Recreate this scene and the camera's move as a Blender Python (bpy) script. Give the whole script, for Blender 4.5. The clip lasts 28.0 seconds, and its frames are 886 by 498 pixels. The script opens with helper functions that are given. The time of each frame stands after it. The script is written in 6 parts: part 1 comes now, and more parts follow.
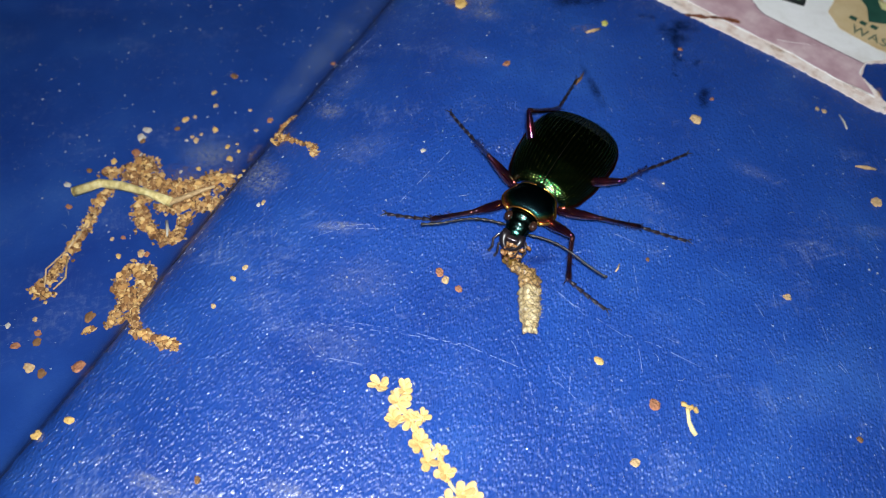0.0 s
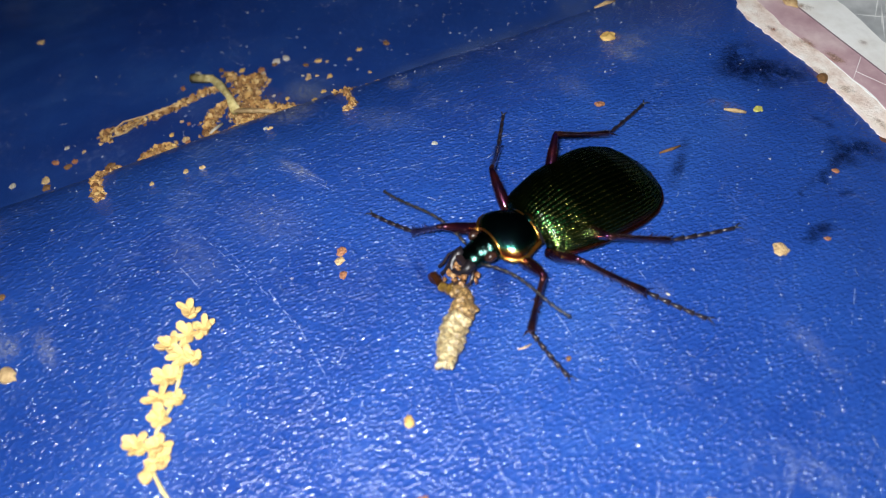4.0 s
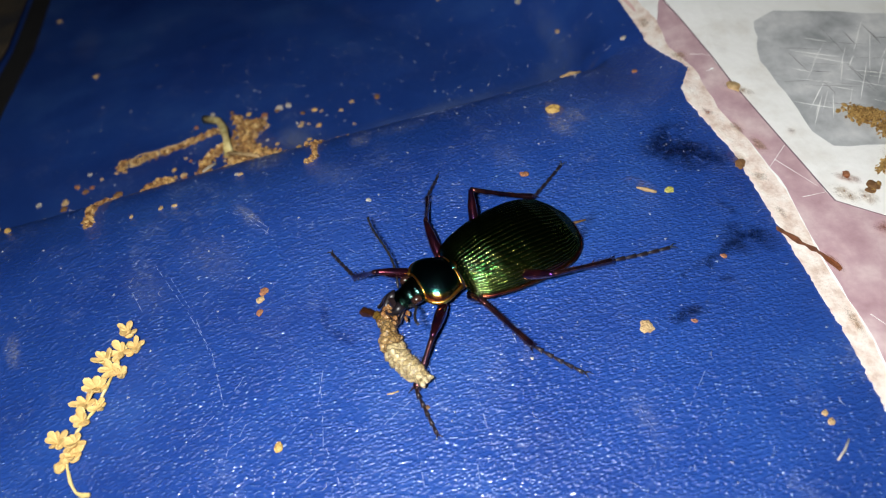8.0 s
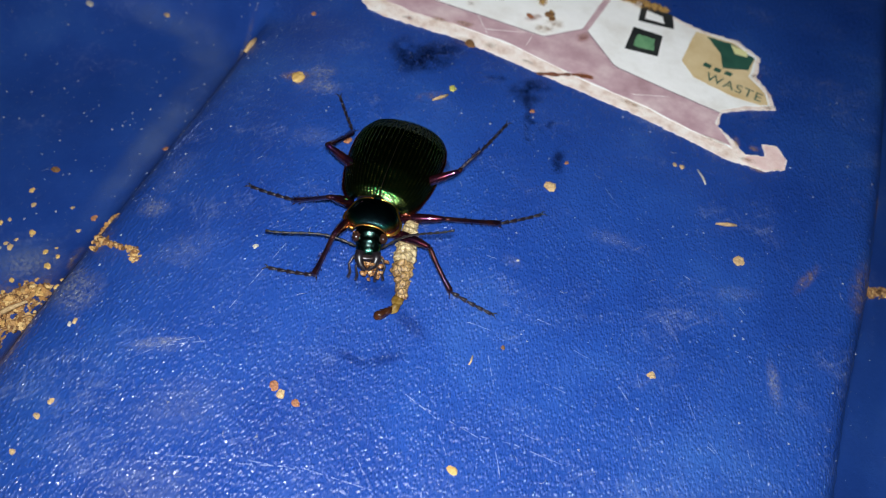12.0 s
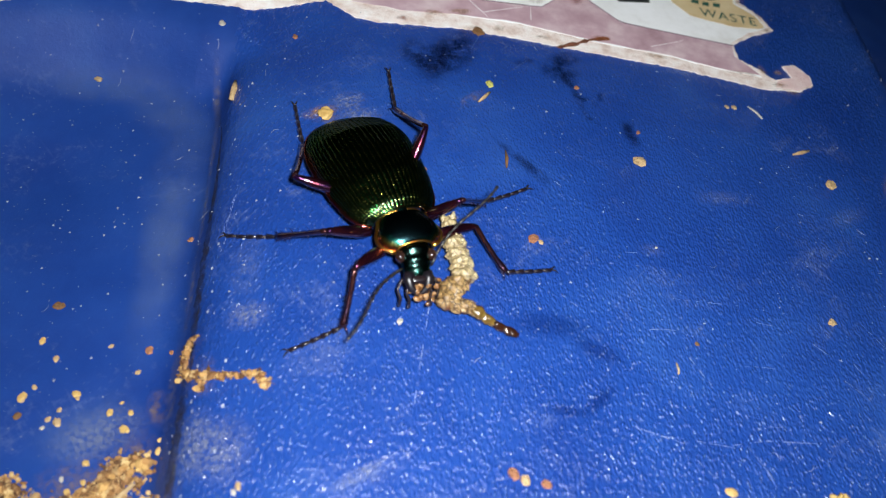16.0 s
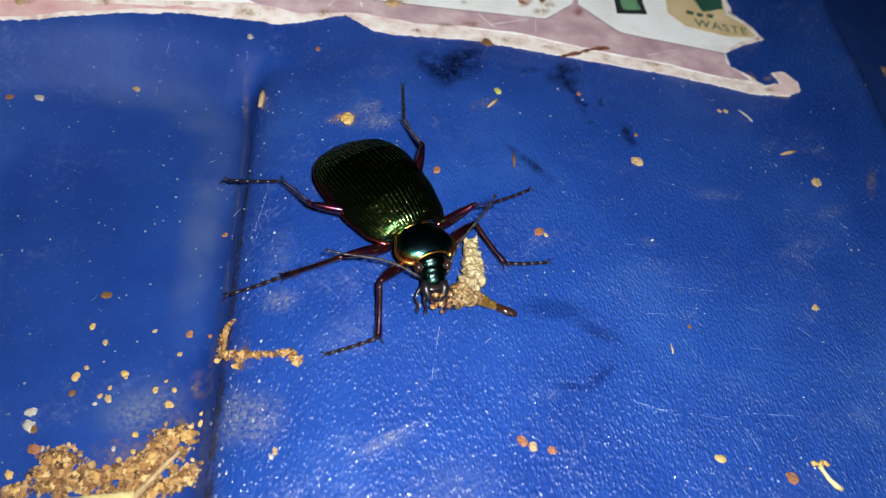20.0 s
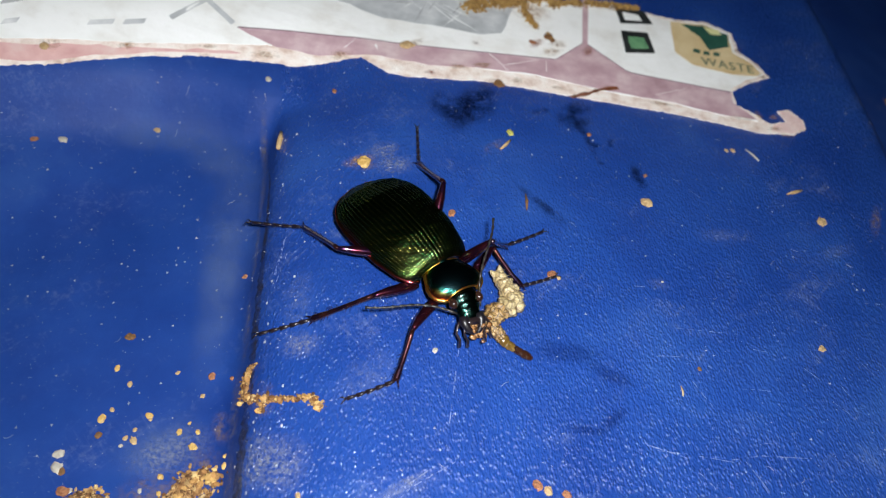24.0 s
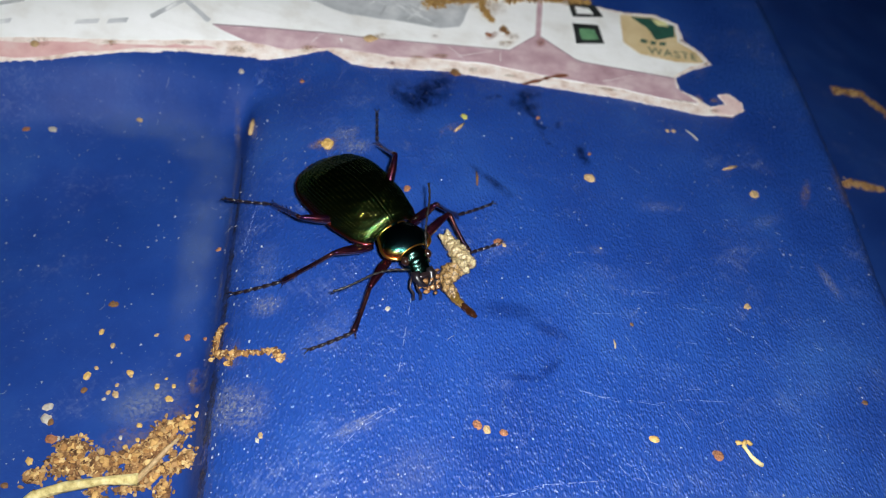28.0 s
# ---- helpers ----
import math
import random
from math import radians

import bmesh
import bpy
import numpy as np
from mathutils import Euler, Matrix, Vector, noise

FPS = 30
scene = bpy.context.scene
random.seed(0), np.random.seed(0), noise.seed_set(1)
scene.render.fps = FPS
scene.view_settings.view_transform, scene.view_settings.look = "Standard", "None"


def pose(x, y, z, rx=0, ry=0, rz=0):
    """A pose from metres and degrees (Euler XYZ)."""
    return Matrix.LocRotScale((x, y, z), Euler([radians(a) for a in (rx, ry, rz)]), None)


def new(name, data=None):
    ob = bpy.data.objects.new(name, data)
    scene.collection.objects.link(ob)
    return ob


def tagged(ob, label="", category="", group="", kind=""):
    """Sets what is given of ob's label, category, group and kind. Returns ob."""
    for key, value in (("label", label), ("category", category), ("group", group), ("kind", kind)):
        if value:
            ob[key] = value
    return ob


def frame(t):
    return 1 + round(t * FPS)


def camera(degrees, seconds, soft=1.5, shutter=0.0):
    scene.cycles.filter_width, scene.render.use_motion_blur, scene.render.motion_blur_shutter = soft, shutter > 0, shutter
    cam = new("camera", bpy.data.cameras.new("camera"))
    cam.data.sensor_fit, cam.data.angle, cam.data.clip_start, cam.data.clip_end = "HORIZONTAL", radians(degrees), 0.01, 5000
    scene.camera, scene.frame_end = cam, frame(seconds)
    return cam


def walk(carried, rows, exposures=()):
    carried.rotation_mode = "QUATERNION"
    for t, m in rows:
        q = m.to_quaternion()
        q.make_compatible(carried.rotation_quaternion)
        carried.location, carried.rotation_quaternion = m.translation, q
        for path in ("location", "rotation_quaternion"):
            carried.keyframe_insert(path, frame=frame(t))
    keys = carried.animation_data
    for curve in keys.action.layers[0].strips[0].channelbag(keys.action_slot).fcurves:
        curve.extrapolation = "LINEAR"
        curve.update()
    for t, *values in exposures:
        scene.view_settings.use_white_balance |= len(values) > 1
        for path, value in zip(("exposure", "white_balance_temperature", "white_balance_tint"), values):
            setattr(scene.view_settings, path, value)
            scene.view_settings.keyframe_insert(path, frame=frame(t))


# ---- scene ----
# Metres; the blue panel's upper face is z = 0.
cam = camera(56.9, 28.0, soft=1.1)
PATH = [
    (0.0, 0.01956, -0.08383, 0.09849, 32.13, -6.15, 42.22),
    (0.5, 0.01835, -0.08050, 0.09410, 31.32, -5.97, 42.25),
    (1.0, 0.01946, -0.07892, 0.09135, 30.53, -6.15, 41.68),
    (1.5, 0.02034, -0.06917, 0.09360, 30.26, -6.31, 40.60),
    (2.0, 0.02114, -0.06509, 0.09360, 30.28, -5.98, 40.23),
    (2.5, 0.02132, -0.07047, 0.09532, 31.78, -5.19, 44.09),
    (4.5, 0.05785, -0.01192, 0.07619, 40.02, 4.40, 89.11),
    (5.0, 0.05713, -0.00371, 0.08114, 40.19, 5.33, 90.86),
    (5.5, 0.05964, 0.00142, 0.08488, 40.17, 5.69, 90.47),
    (6.0, 0.06071, 0.00261, 0.08948, 40.11, 5.88, 89.84),
    (6.5, 0.06016, 0.00360, 0.08945, 40.00, 6.08, 89.54),
    (7.0, 0.06001, 0.00257, 0.08850, 39.82, 6.26, 89.53),
    (7.5, 0.05832, 0.00310, 0.08945, 39.80, 6.18, 89.68),
    (8.0, 0.05807, 0.00124, 0.09050, 39.81, 6.05, 89.88),
    (8.5, 0.05982, 0.00103, 0.09170, 39.75, 5.87, 89.78),
    (9.0, 0.06146, -0.00274, 0.09410, 39.77, 5.53, 89.17),
    (9.5, 0.06229, -0.02246, 0.09625, 39.50, 4.90, 85.99),
    (10.0, 0.04534, -0.04408, 0.09072, 38.22, 3.19, 76.80),
    (10.5, 0.03320, -0.04403, 0.08993, 36.72, 0.12, 63.68),
    (11.0, 0.02499, -0.05805, 0.09376, 35.96, -2.82, 51.33),
    (11.5, 0.02304, -0.05573, 0.09376, 35.13, -5.38, 42.95),
    (12.0, 0.02108, -0.06523, 0.09766, 34.62, -7.66, 35.79),
    (12.5, -0.00745, -0.06255, 0.08049, 36.36, -10.15, 21.53),
    (14.5, -0.02368, -0.07358, 0.08396, 36.55, -11.45, 12.17),
    (15.0, -0.02376, -0.07419, 0.08590, 36.93, -11.61, 12.04),
    (15.5, -0.03021, -0.07316, 0.08028, 36.75, -11.39, 12.48),
    (16.0, -0.02733, -0.07117, 0.08139, 36.75, -10.80, 12.89),
    (16.5, -0.02764, -0.07362, 0.08370, 37.04, -10.51, 12.98),
    (17.0, -0.02718, -0.07711, 0.08684, 37.25, -10.41, 13.05),
    (17.5, -0.02933, -0.07834, 0.08856, 37.35, -10.38, 13.11),
    (18.0, -0.02783, -0.07758, 0.08859, 37.47, -10.31, 13.00),
    (18.5, -0.02468, -0.08036, 0.08886, 37.51, -10.24, 12.74),
    (19.0, -0.02554, -0.08317, 0.08979, 37.55, -10.15, 12.81),
    (19.5, -0.02736, -0.08060, 0.08809, 37.51, -10.18, 12.94),
    (20.0, -0.02747, -0.07915, 0.08749, 37.41, -10.16, 12.98),
    (20.5, -0.02622, -0.08088, 0.08902, 37.40, -10.12, 12.97),
    (21.0, -0.02530, -0.08210, 0.09136, 37.60, -10.02, 12.93),
    (21.5, -0.02587, -0.08125, 0.09103, 37.67, -9.89, 12.81),
    (23.5, -0.02916, -0.07913, 0.09304, 37.85, -10.19, 13.11),
    (24.0, -0.03078, -0.07761, 0.09254, 37.91, -10.08, 13.09),
    (24.5, -0.03117, -0.07598, 0.09141, 38.01, -9.94, 12.80),
    (25.0, -0.03168, -0.07693, 0.09174, 38.19, -9.90, 12.62),
    (25.5, -0.03092, -0.07971, 0.09159, 38.13, -9.99, 12.71),
    (26.0, -0.03016, -0.08122, 0.09301, 38.15, -10.11, 12.93),
    (26.5, -0.03020, -0.08213, 0.09468, 38.27, -10.07, 13.04),
    (27.0, -0.02775, -0.08309, 0.09510, 38.38, -9.69, 12.89),
    (27.5, -0.02440, -0.08428, 0.09661, 38.49, -9.38, 12.64),
    (28.0, -0.02139, -0.08755, 0.09881, 38.68, -9.26, 12.60),
]
cam.data.dof.use_dof, cam.data.dof.focus_distance, cam.data.dof.aperture_fstop = True, 0.114, 25.0
# seconds, stops, kelvin, tint
EXPOSURE = [
    (0.0, 0.08, 6400, 10), (1.0, -0.1, 6350, 10), (2.0, -0.26, 6350, 10), (2.5, -0.26, 6400, 10), (4.5, -0.10, 6750, 10), (6.0, -0.10, 6900, 10), (9.0, -0.04, 6900, 10), (10.0, 0.15, 6850, 10), (11.0, -0.02, 6700, 10), (12.0, -0.03, 6550, 10),
    (15.0, 0.02, 6500, 10), (16.0, -0.18, 6450, 10), (17.0, -0.06, 6500, 10), (18.0, -0.03, 6550, 10), (24.0, 0.0, 6600, 10), (28.0, 0.16, 6600, 10),
]
walk(cam, [(t, pose(*p)) for t, *p in PATH], EXPOSURE)


# ---- night, one hand-held torch ----
def lerp_table(table, t):
    """Values of a table of rows (t, ...) at t, straight between rows."""
    if t <= table[0][0]:
        return list(table[0][1:])
    for a, b in zip(table, table[1:]):
        if t <= b[0]:
            k = (t - a[0]) / (b[0] - a[0])
            return [p + (q - p) * k for p, q in zip(a[1:], b[1:])]
    return list(table[-1][1:])


world = bpy.data.worlds.new("night")
scene.world = world
world.use_nodes = True
world.node_tree.nodes["Background"].inputs[0].default_value = (0.35, 0.45, 0.7, 1)
world.node_tree.nodes["Background"].inputs[1].default_value = 0.008
scene.view_settings.exposure = 0.0
TORCH_POWER = 2650.0
# where the torch is held beside the eye: right, up, back
TORCH = [(0.0, 0.002, 0.004, 0.006), (2.5, 0.001, 0.004, 0.006), (5.0, -0.010, 0.004, 0.006), (9.0, -0.010, 0.004, 0.006), (10.5, -0.002, 0.004, 0.006), (14.5, 0.008, 0.006, 0.006), (28.0, 0.009, 0.006, 0.006)]


# ---- materials ----
def material(name, base, rough=0.5, metal=0.0, spec=0.5):
    m = bpy.data.materials.new(name)
    m.use_nodes = True
    b = m.node_tree.nodes["Principled BSDF"]
    b.inputs["Base Color"].default_value = (*base, 1)
    b.inputs["Roughness"].default_value = rough
    b.inputs["Metallic"].default_value = metal
    b.inputs["Specular IOR Level"].default_value = spec
    return m, m.node_tree, b


def node(tree, kind, **values):
    n = tree.nodes.new(kind)
    for key, value in values.items():
        n.inputs[key.replace("_", " ")].default_value = value
    return n


def coords(tree, scale=(1, 1, 1), turn=0.0):
    """Object coordinates, turned about z and then stretched."""
    tc = tree.nodes.new("ShaderNodeTexCoord")
    spin = tree.nodes.new("ShaderNodeMapping")
    spin.inputs["Rotation"].default_value = (0, 0, -turn)
    mp = tree.nodes.new("ShaderNodeMapping")
    mp.inputs["Scale"].default_value = scale
    tree.links.new(tc.outputs["Object"], spin.inputs["Vector"])
    tree.links.new(spin.outputs["Vector"], mp.inputs["Vector"])
    return mp.outputs["Vector"]


def noise_tex(tree, vector, scale, detail=4.0, rough=0.55):
    n = node(tree, "ShaderNodeTexNoise", Scale=scale, Detail=detail, Roughness=rough)
    tree.links.new(vector, n.inputs["Vector"])
    return n.outputs["Fac"]


def ramp(tree, fac, stops):
    r = tree.nodes.new("ShaderNodeValToRGB")
    e = r.color_ramp.elements
    while len(e) < len(stops):
        e.new(0.5)
    for el, (p, c) in zip(e, stops):
        el.position, el.color = p, (*c, 1)
    tree.links.new(fac, r.inputs["Fac"])
    return r.outputs["Color"]


def bump(tree, height, bsdf, distance, strength=1.0, below=None):
    b = node(tree, "ShaderNodeBump", Strength=strength, Distance=distance)
    tree.links.new(height, b.inputs["Height"])
    if below is not None:
        tree.links.new(below, b.inputs["Normal"])
    tree.links.new(b.outputs["Normal"], bsdf.inputs["Normal"])
    return b.outputs["Normal"]


def mottled(name, colours, scale, rough=0.6, metal=0.0, depth=0.0, fine=6.0, spec=0.5):
    """A material whose colour wanders over the stops at the given scale (per metre), with a fine relief."""
    m, tree, b = material(name, colours[0], rough, metal, spec)
    v = coords(tree)
    n = noise_tex(tree, v, scale, 6.0, 0.6)
    k = len(colours)
    tree.links.new(ramp(tree, n, [(0.3 + 0.4 * i / max(1, k - 1), c) for i, c in enumerate(colours)]), b.inputs["Base Color"])
    if depth:
        bump(tree, noise_tex(tree, v, scale * fine, 5.0), b, depth)
    return m


def plastic(name, grain):
    """Moulded blue plastic: long leather grain, dull scuffs, dust."""
    m, tree, b = material(name, (0.011, 0.045, 0.40), 0.36)
    v = coords(tree)

    def mixed(fac, a, colour):
        mix = tree.nodes.new("ShaderNodeMix")
        mix.data_type = "RGBA"
        tree.links.new(fac, mix.inputs[0])
        tree.links.new(a, mix.inputs[6])
        mix.inputs[7].default_value = (*colour, 1)
        return mix.outputs[2]

    def product(a, c):
        mul = tree.nodes.new("ShaderNodeMath")
        mul.operation = "MULTIPLY"
        tree.links.new(a, mul.inputs[0])
        tree.links.new(c, mul.inputs[1])
        return mul.outputs[0]

    big = noise_tex(tree, v, 38.0, 6.0, 0.62)
    k = 0.88 if grain else 0.76
    base = ramp(tree, big, [(0.3, (0.008 * k, 0.040 * k, 0.24 * k)), (0.55, (0.014 * k, 0.062 * k, 0.31 * k)), (0.78, (0.032 * k, 0.104 * k, 0.38 * k))])
    patch = noise_tex(tree, coords(tree, (1, 1.6, 1), 0.5), 55.0, 5.0, 0.7)
    # matt dust rubbed into the surface, cloudy at large scale and streaky at small
    dust = product(noise_tex(tree, v, 900.0, 3.0, 0.7), patch)
    base = mixed(ramp(tree, dust, [(0.30, (0, 0, 0)), (0.60, (0.45, 0.45, 0.45))]), base, (0.15, 0.20, 0.36))
    rubbed = 0.22 if grain else 0.08
    rub = product(noise_tex(tree, coords(tree, (2200, 160, 900), 0.9), 1.0, 2.0, 0.6), patch)
    base = mixed(ramp(tree, rub, [(0.33, (0, 0, 0)), (0.46, (rubbed, rubbed, rubbed))]), base, (0.20, 0.25, 0.40))
    rub = product(noise_tex(tree, coords(tree, (1900, 140, 900), -0.5), 1.0, 2.0, 0.6), patch)
    base = mixed(ramp(tree, rub, [(0.34, (0, 0, 0)), (0.46, (rubbed, rubbed, rubbed))]), base, (0.20, 0.25, 0.40))
    if grain:
        # the finest pale dots: grain glints painted into the colour along with dust motes
        glint_motes = node(tree, "ShaderNodeTexVoronoi", Scale=1150.0, Randomness=1.0)
        tree.links.new(v, glint_motes.inputs["Vector"])
        dots = product(ramp(tree, glint_motes.outputs["Distance"], [(0.07, (1, 1, 1)), (0.15, (0, 0, 0))]), ramp(tree, noise_tex(tree, v, 420.0, 2.0), [(0.52, (0, 0, 0)), (0.70, (0.6, 0.6, 0.6))]))
        base = mixed(dots, base, (0.34, 0.38, 0.48))
    tree.links.new(base, b.inputs["Base Color"])
    lo, hi = (0.26, 0.40) if grain else (0.46, 0.66)
    tree.links.new(ramp(tree, patch, [(0.3, (lo, lo, lo)), (0.7, (hi, hi, hi))]), b.inputs["Roughness"])
    if grain:
        b.inputs["Specular IOR Level"].default_value = 0.3
        b.inputs["Coat Weight"].default_value = 1.0
        b.inputs["Coat Roughness"].default_value = 0.21
        wave = node(tree, "ShaderNodeTexNoise", Scale=1.0, Detail=1.0, Roughness=0.5, Distortion=0.4)
        tree.links.new(coords(tree, (2100, 1050, 900), 0.28), wave.inputs["Vector"])
        g = node(tree, "ShaderNodeTexVoronoi", Scale=1.0, Randomness=1.0)
        g.feature = "SMOOTH_F1"
        g.inputs["Smoothness"].default_value = 0.12
        tree.links.new(coords(tree, (2300, 1500, 1300), 0.28), g.inputs["Vector"])
        pebble = tree.nodes.new("ShaderNodeMapRange")
        pebble.interpolation_type = "SMOOTHSTEP"
        for k, q in ((1, 0.10), (2, 0.62), (3, 1.0), (4, 0.0)):
            pebble.inputs[k].default_value = q
        tree.links.new(g.outputs["Distance"], pebble.inputs[0])
        # the matt body follows the grain softly, the glossy skin over it in full
        for target, low, high in (("Normal", 0.00011, 0.00005), ("Coat Normal", 0.00036, 0.00015)):
            wavy = node(tree, "ShaderNodeBump", Strength=1.0, Distance=low)
            tree.links.new(wave.outputs["Fac"], wavy.inputs["Height"])
            grainy = node(tree, "ShaderNodeBump", Strength=1.0, Distance=high)
            tree.links.new(pebble.outputs[0], grainy.inputs["Height"])
            tree.links.new(wavy.outputs["Normal"], grainy.inputs["Normal"])
            tree.links.new(grainy.outputs["Normal"], b.inputs[target])
    else:
        b.inputs["Specular IOR Level"].default_value = 0.25
        low = node(tree, "ShaderNodeBump", Strength=0.5, Distance=0.0004)
        tree.links.new(noise_tex(tree, v, 160.0, 5.0, 0.6), low.inputs["Height"])
        bump(tree, noise_tex(tree, v, 1800.0, 4.0, 0.7), b, 0.00006, 1.0, low.outputs["Normal"])
    return m


BLUE = plastic("blue_grained_plastic", True)
BLUE_SMOOTH = plastic("blue_smooth_plastic", False)


# ---- building ----
MM = 0.001


def mesh_object(name, verts, faces, mat, parent=None, smooth=True, label=""):
    me = bpy.data.meshes.new(name)
    me.from_pydata([tuple(v) for v in verts], [], [tuple(f) for f in faces])
    me.materials.append(mat)
    if smooth:
        me.polygons.foreach_set("use_smooth", [True] * len(me.polygons))
    me.update()
    ob = new(name, me)
    ob.parent = parent
    return tagged(ob, label)


def part(name, bm, mat, parent=None, label="", smooth=True):
    me = bpy.data.meshes.new(name)
    bmesh.ops.recalc_face_normals(bm, faces=bm.faces)
    for f in bm.faces:
        f.smooth = smooth
    bm.to_mesh(me)
    bm.free()
    me.materials.append(mat)
    ob = new(name, me)
    ob.parent = parent
    return tagged(ob, label)


def add_tube(bm, points, radii, sides=8):
    """A closed tube along points (metres) with a radius at each."""
    pts = [Vector(p) for p in points]
    rings = []
    for i, p in enumerate(pts):
        d = (pts[min(i + 1, len(pts) - 1)] - pts[max(i - 1, 0)]).normalized()
        up = Vector((0, 0, 1)) if abs(d.z) < 0.9 else Vector((1, 0, 0))
        a = d.cross(up).normalized()
        b = a.cross(d)
        rings.append([bm.verts.new(p + (a * math.cos(q) + b * math.sin(q)) * radii[i]) for q in (2 * math.pi * k / sides for k in range(sides))])
    for r, s in zip(rings, rings[1:]):
        for k in range(sides):
            bm.faces.new((r[k], r[(k + 1) % sides], s[(k + 1) % sides], s[k]))
    bm.faces.new(rings[0])
    bm.faces.new(list(reversed(rings[-1])))


def add_blob(bm, centre, radii, rough=0.2, sub=2, seed=0.0, turn=0.0):
    """An uneven lump: a ball pushed about by noise."""
    made = bmesh.ops.create_icosphere(bm, subdivisions=sub, radius=1.0)
    r = Euler((0, 0, turn)).to_matrix()
    for v in made["verts"]:
        k = 1 + rough * (noise.noise(v.co * 1.7 + Vector((seed * 7.3, seed * 3.1, seed))) + 0.45 * noise.noise(v.co * 4.6 + Vector((seed, seed * 5.1, 0))))
        q = r @ Vector((v.co.x * radii[0] * k, v.co.y * radii[1] * k, v.co.z * radii[2] * k))
        v.co = q + Vector(centre)


def revolve_grid(name, fn, nu, nv, mat, parent, label="", close_v=False):
    """A surface fn(u, v) on a grid."""
    verts = [fn(i / (nu - 1), j / (nv - 1)) for i in range(nu) for j in range(nv)]
    faces = []
    for i in range(nu - 1):
        for j in range(nv - 1):
            a = i * nv + j
            faces.append((a, a + 1, a + nv + 1, a + nv))
    return mesh_object(name, verts, faces, mat, parent, True, label)


# ---- the moulded blue panel ----
EDGE_LEFT = [(8, -230), (-19, -140), (-32.3, -90), (-38, -70), (-46.2, -44), (-50.7, -27), (-54.3, -14), (-57.6, -1), (-60, 7.5), (-62.2, 15), (-66, 28), (-76, 60), (-130, 230)]
EDGE_END = [(20, 48), (-40, 24), (-66, 19.5), (-76, 20.3), (-86, 18.5), (-97, 13.5), (-125, 0), (-175, -24), (-280, -74)]
def rounded(line):
    """The polyline with its corners cut twice."""
    for _ in range(2):
        out = [line[0]]
        for (ax, ay), (bx, by) in zip(line, line[1:]):
            out += [(ax * 0.75 + bx * 0.25, ay * 0.75 + by * 0.25), (ax * 0.25 + bx * 0.75, ay * 0.25 + by * 0.75)]
        line = out + [line[-1]]
    return line


EDGE_END = rounded(EDGE_END)
EDGE_RIGHT = [(85, -230), (66, -60), (54, 2), (51, 15), (47, 38), (42.5, 57), (37.5, 76), (32, 96), (22, 130), (-5, 230)]


def distance_to(line, X, Y, sign):
    """Signed distance in mm to a polyline; positive on the side that sign picks."""
    best = np.full(X.shape, 1e9)
    side = np.zeros(X.shape)
    for (ax, ay), (bx, by) in zip(line, line[1:]):
        dx, dy = bx - ax, by - ay
        k = np.clip(((X - ax) * dx + (Y - ay) * dy) / (dx * dx + dy * dy), 0, 1)
        d = np.hypot(X - ax - k * dx, Y - ay - k * dy)
        c = (dx * (Y - ay) - dy * (X - ax)) / math.hypot(dx, dy)
        near = d < best - 1e-6
        best = np.where(near, d, best)
        side = np.where(near, c, side)
    return best * np.sign(side) * sign


def axis(lo, core_lo, core_hi, hi, fine, coarse):
    return np.concatenate([np.arange(lo, core_lo, coarse), np.arange(core_lo, core_hi, fine), np.arange(core_hi, hi + coarse, coarse)])


def smooth_interp(d, ks, zs, width):
    """np.interp, averaged over a width to round the kinks."""
    return sum(np.interp(d + width * k, ks, zs) for k in (-1, -0.6, -0.2, 0.2, 0.6, 1)) / 6


def drop(d, right=False):
    """Height over distance from the rim: flat top, long rounded shoulder, steep wall, fillet, sloping floor."""
    if right:
        return np.interp(d, [-400, -60, -10, -4, -2.4, -1.2, 0, 1, 2.4, 4, 400], [-78, -24, -14, -12, -9.5, -5.6, -2.2, -0.9, -0.2, 0, 0])
    ks = [-400, -60, -25, -10, -5, -3.2, -2.0, -1.2, -0.5, 0.2, 1.2, 3, 6, 10, 14, 18, 22, 400]
    zs = [-78, -20.5, -15.6, -13.0, -11.8, -11.0, -9.8, -8.3, -6.9, -5.9, -5.0, -4.0, -2.9, -1.75, -0.8, -0.25, 0, 0]
    return smooth_interp(d, ks, zs, 0.5)


def drop_end(d):
    """The gentler slope at the recess's end."""
    return smooth_interp(d, [-400, -60, -30, -14, -8, -5, -3, -1, 1, 3, 6, 10, 14, 18, 22, 400], [-120, -34, -20, -15.0, -13.4, -12.4, -11.0, -8.4, -5.8, -4.2, -3.0, -1.75, -0.8, -0.25, 0, 0], 1.2)


def level(dl, de, dr):
    """Height in mm from the distances to the three rims."""
    a, b = drop(dl), drop_end(de)
    h = np.maximum(3.0 - np.abs(a - b), 0)
    z = np.minimum(np.maximum(a, b) + h * h / 12.0, 0)
    return np.where((np.abs(dr) < np.abs(dl)) & (dr < 8), drop(dr, True), z)


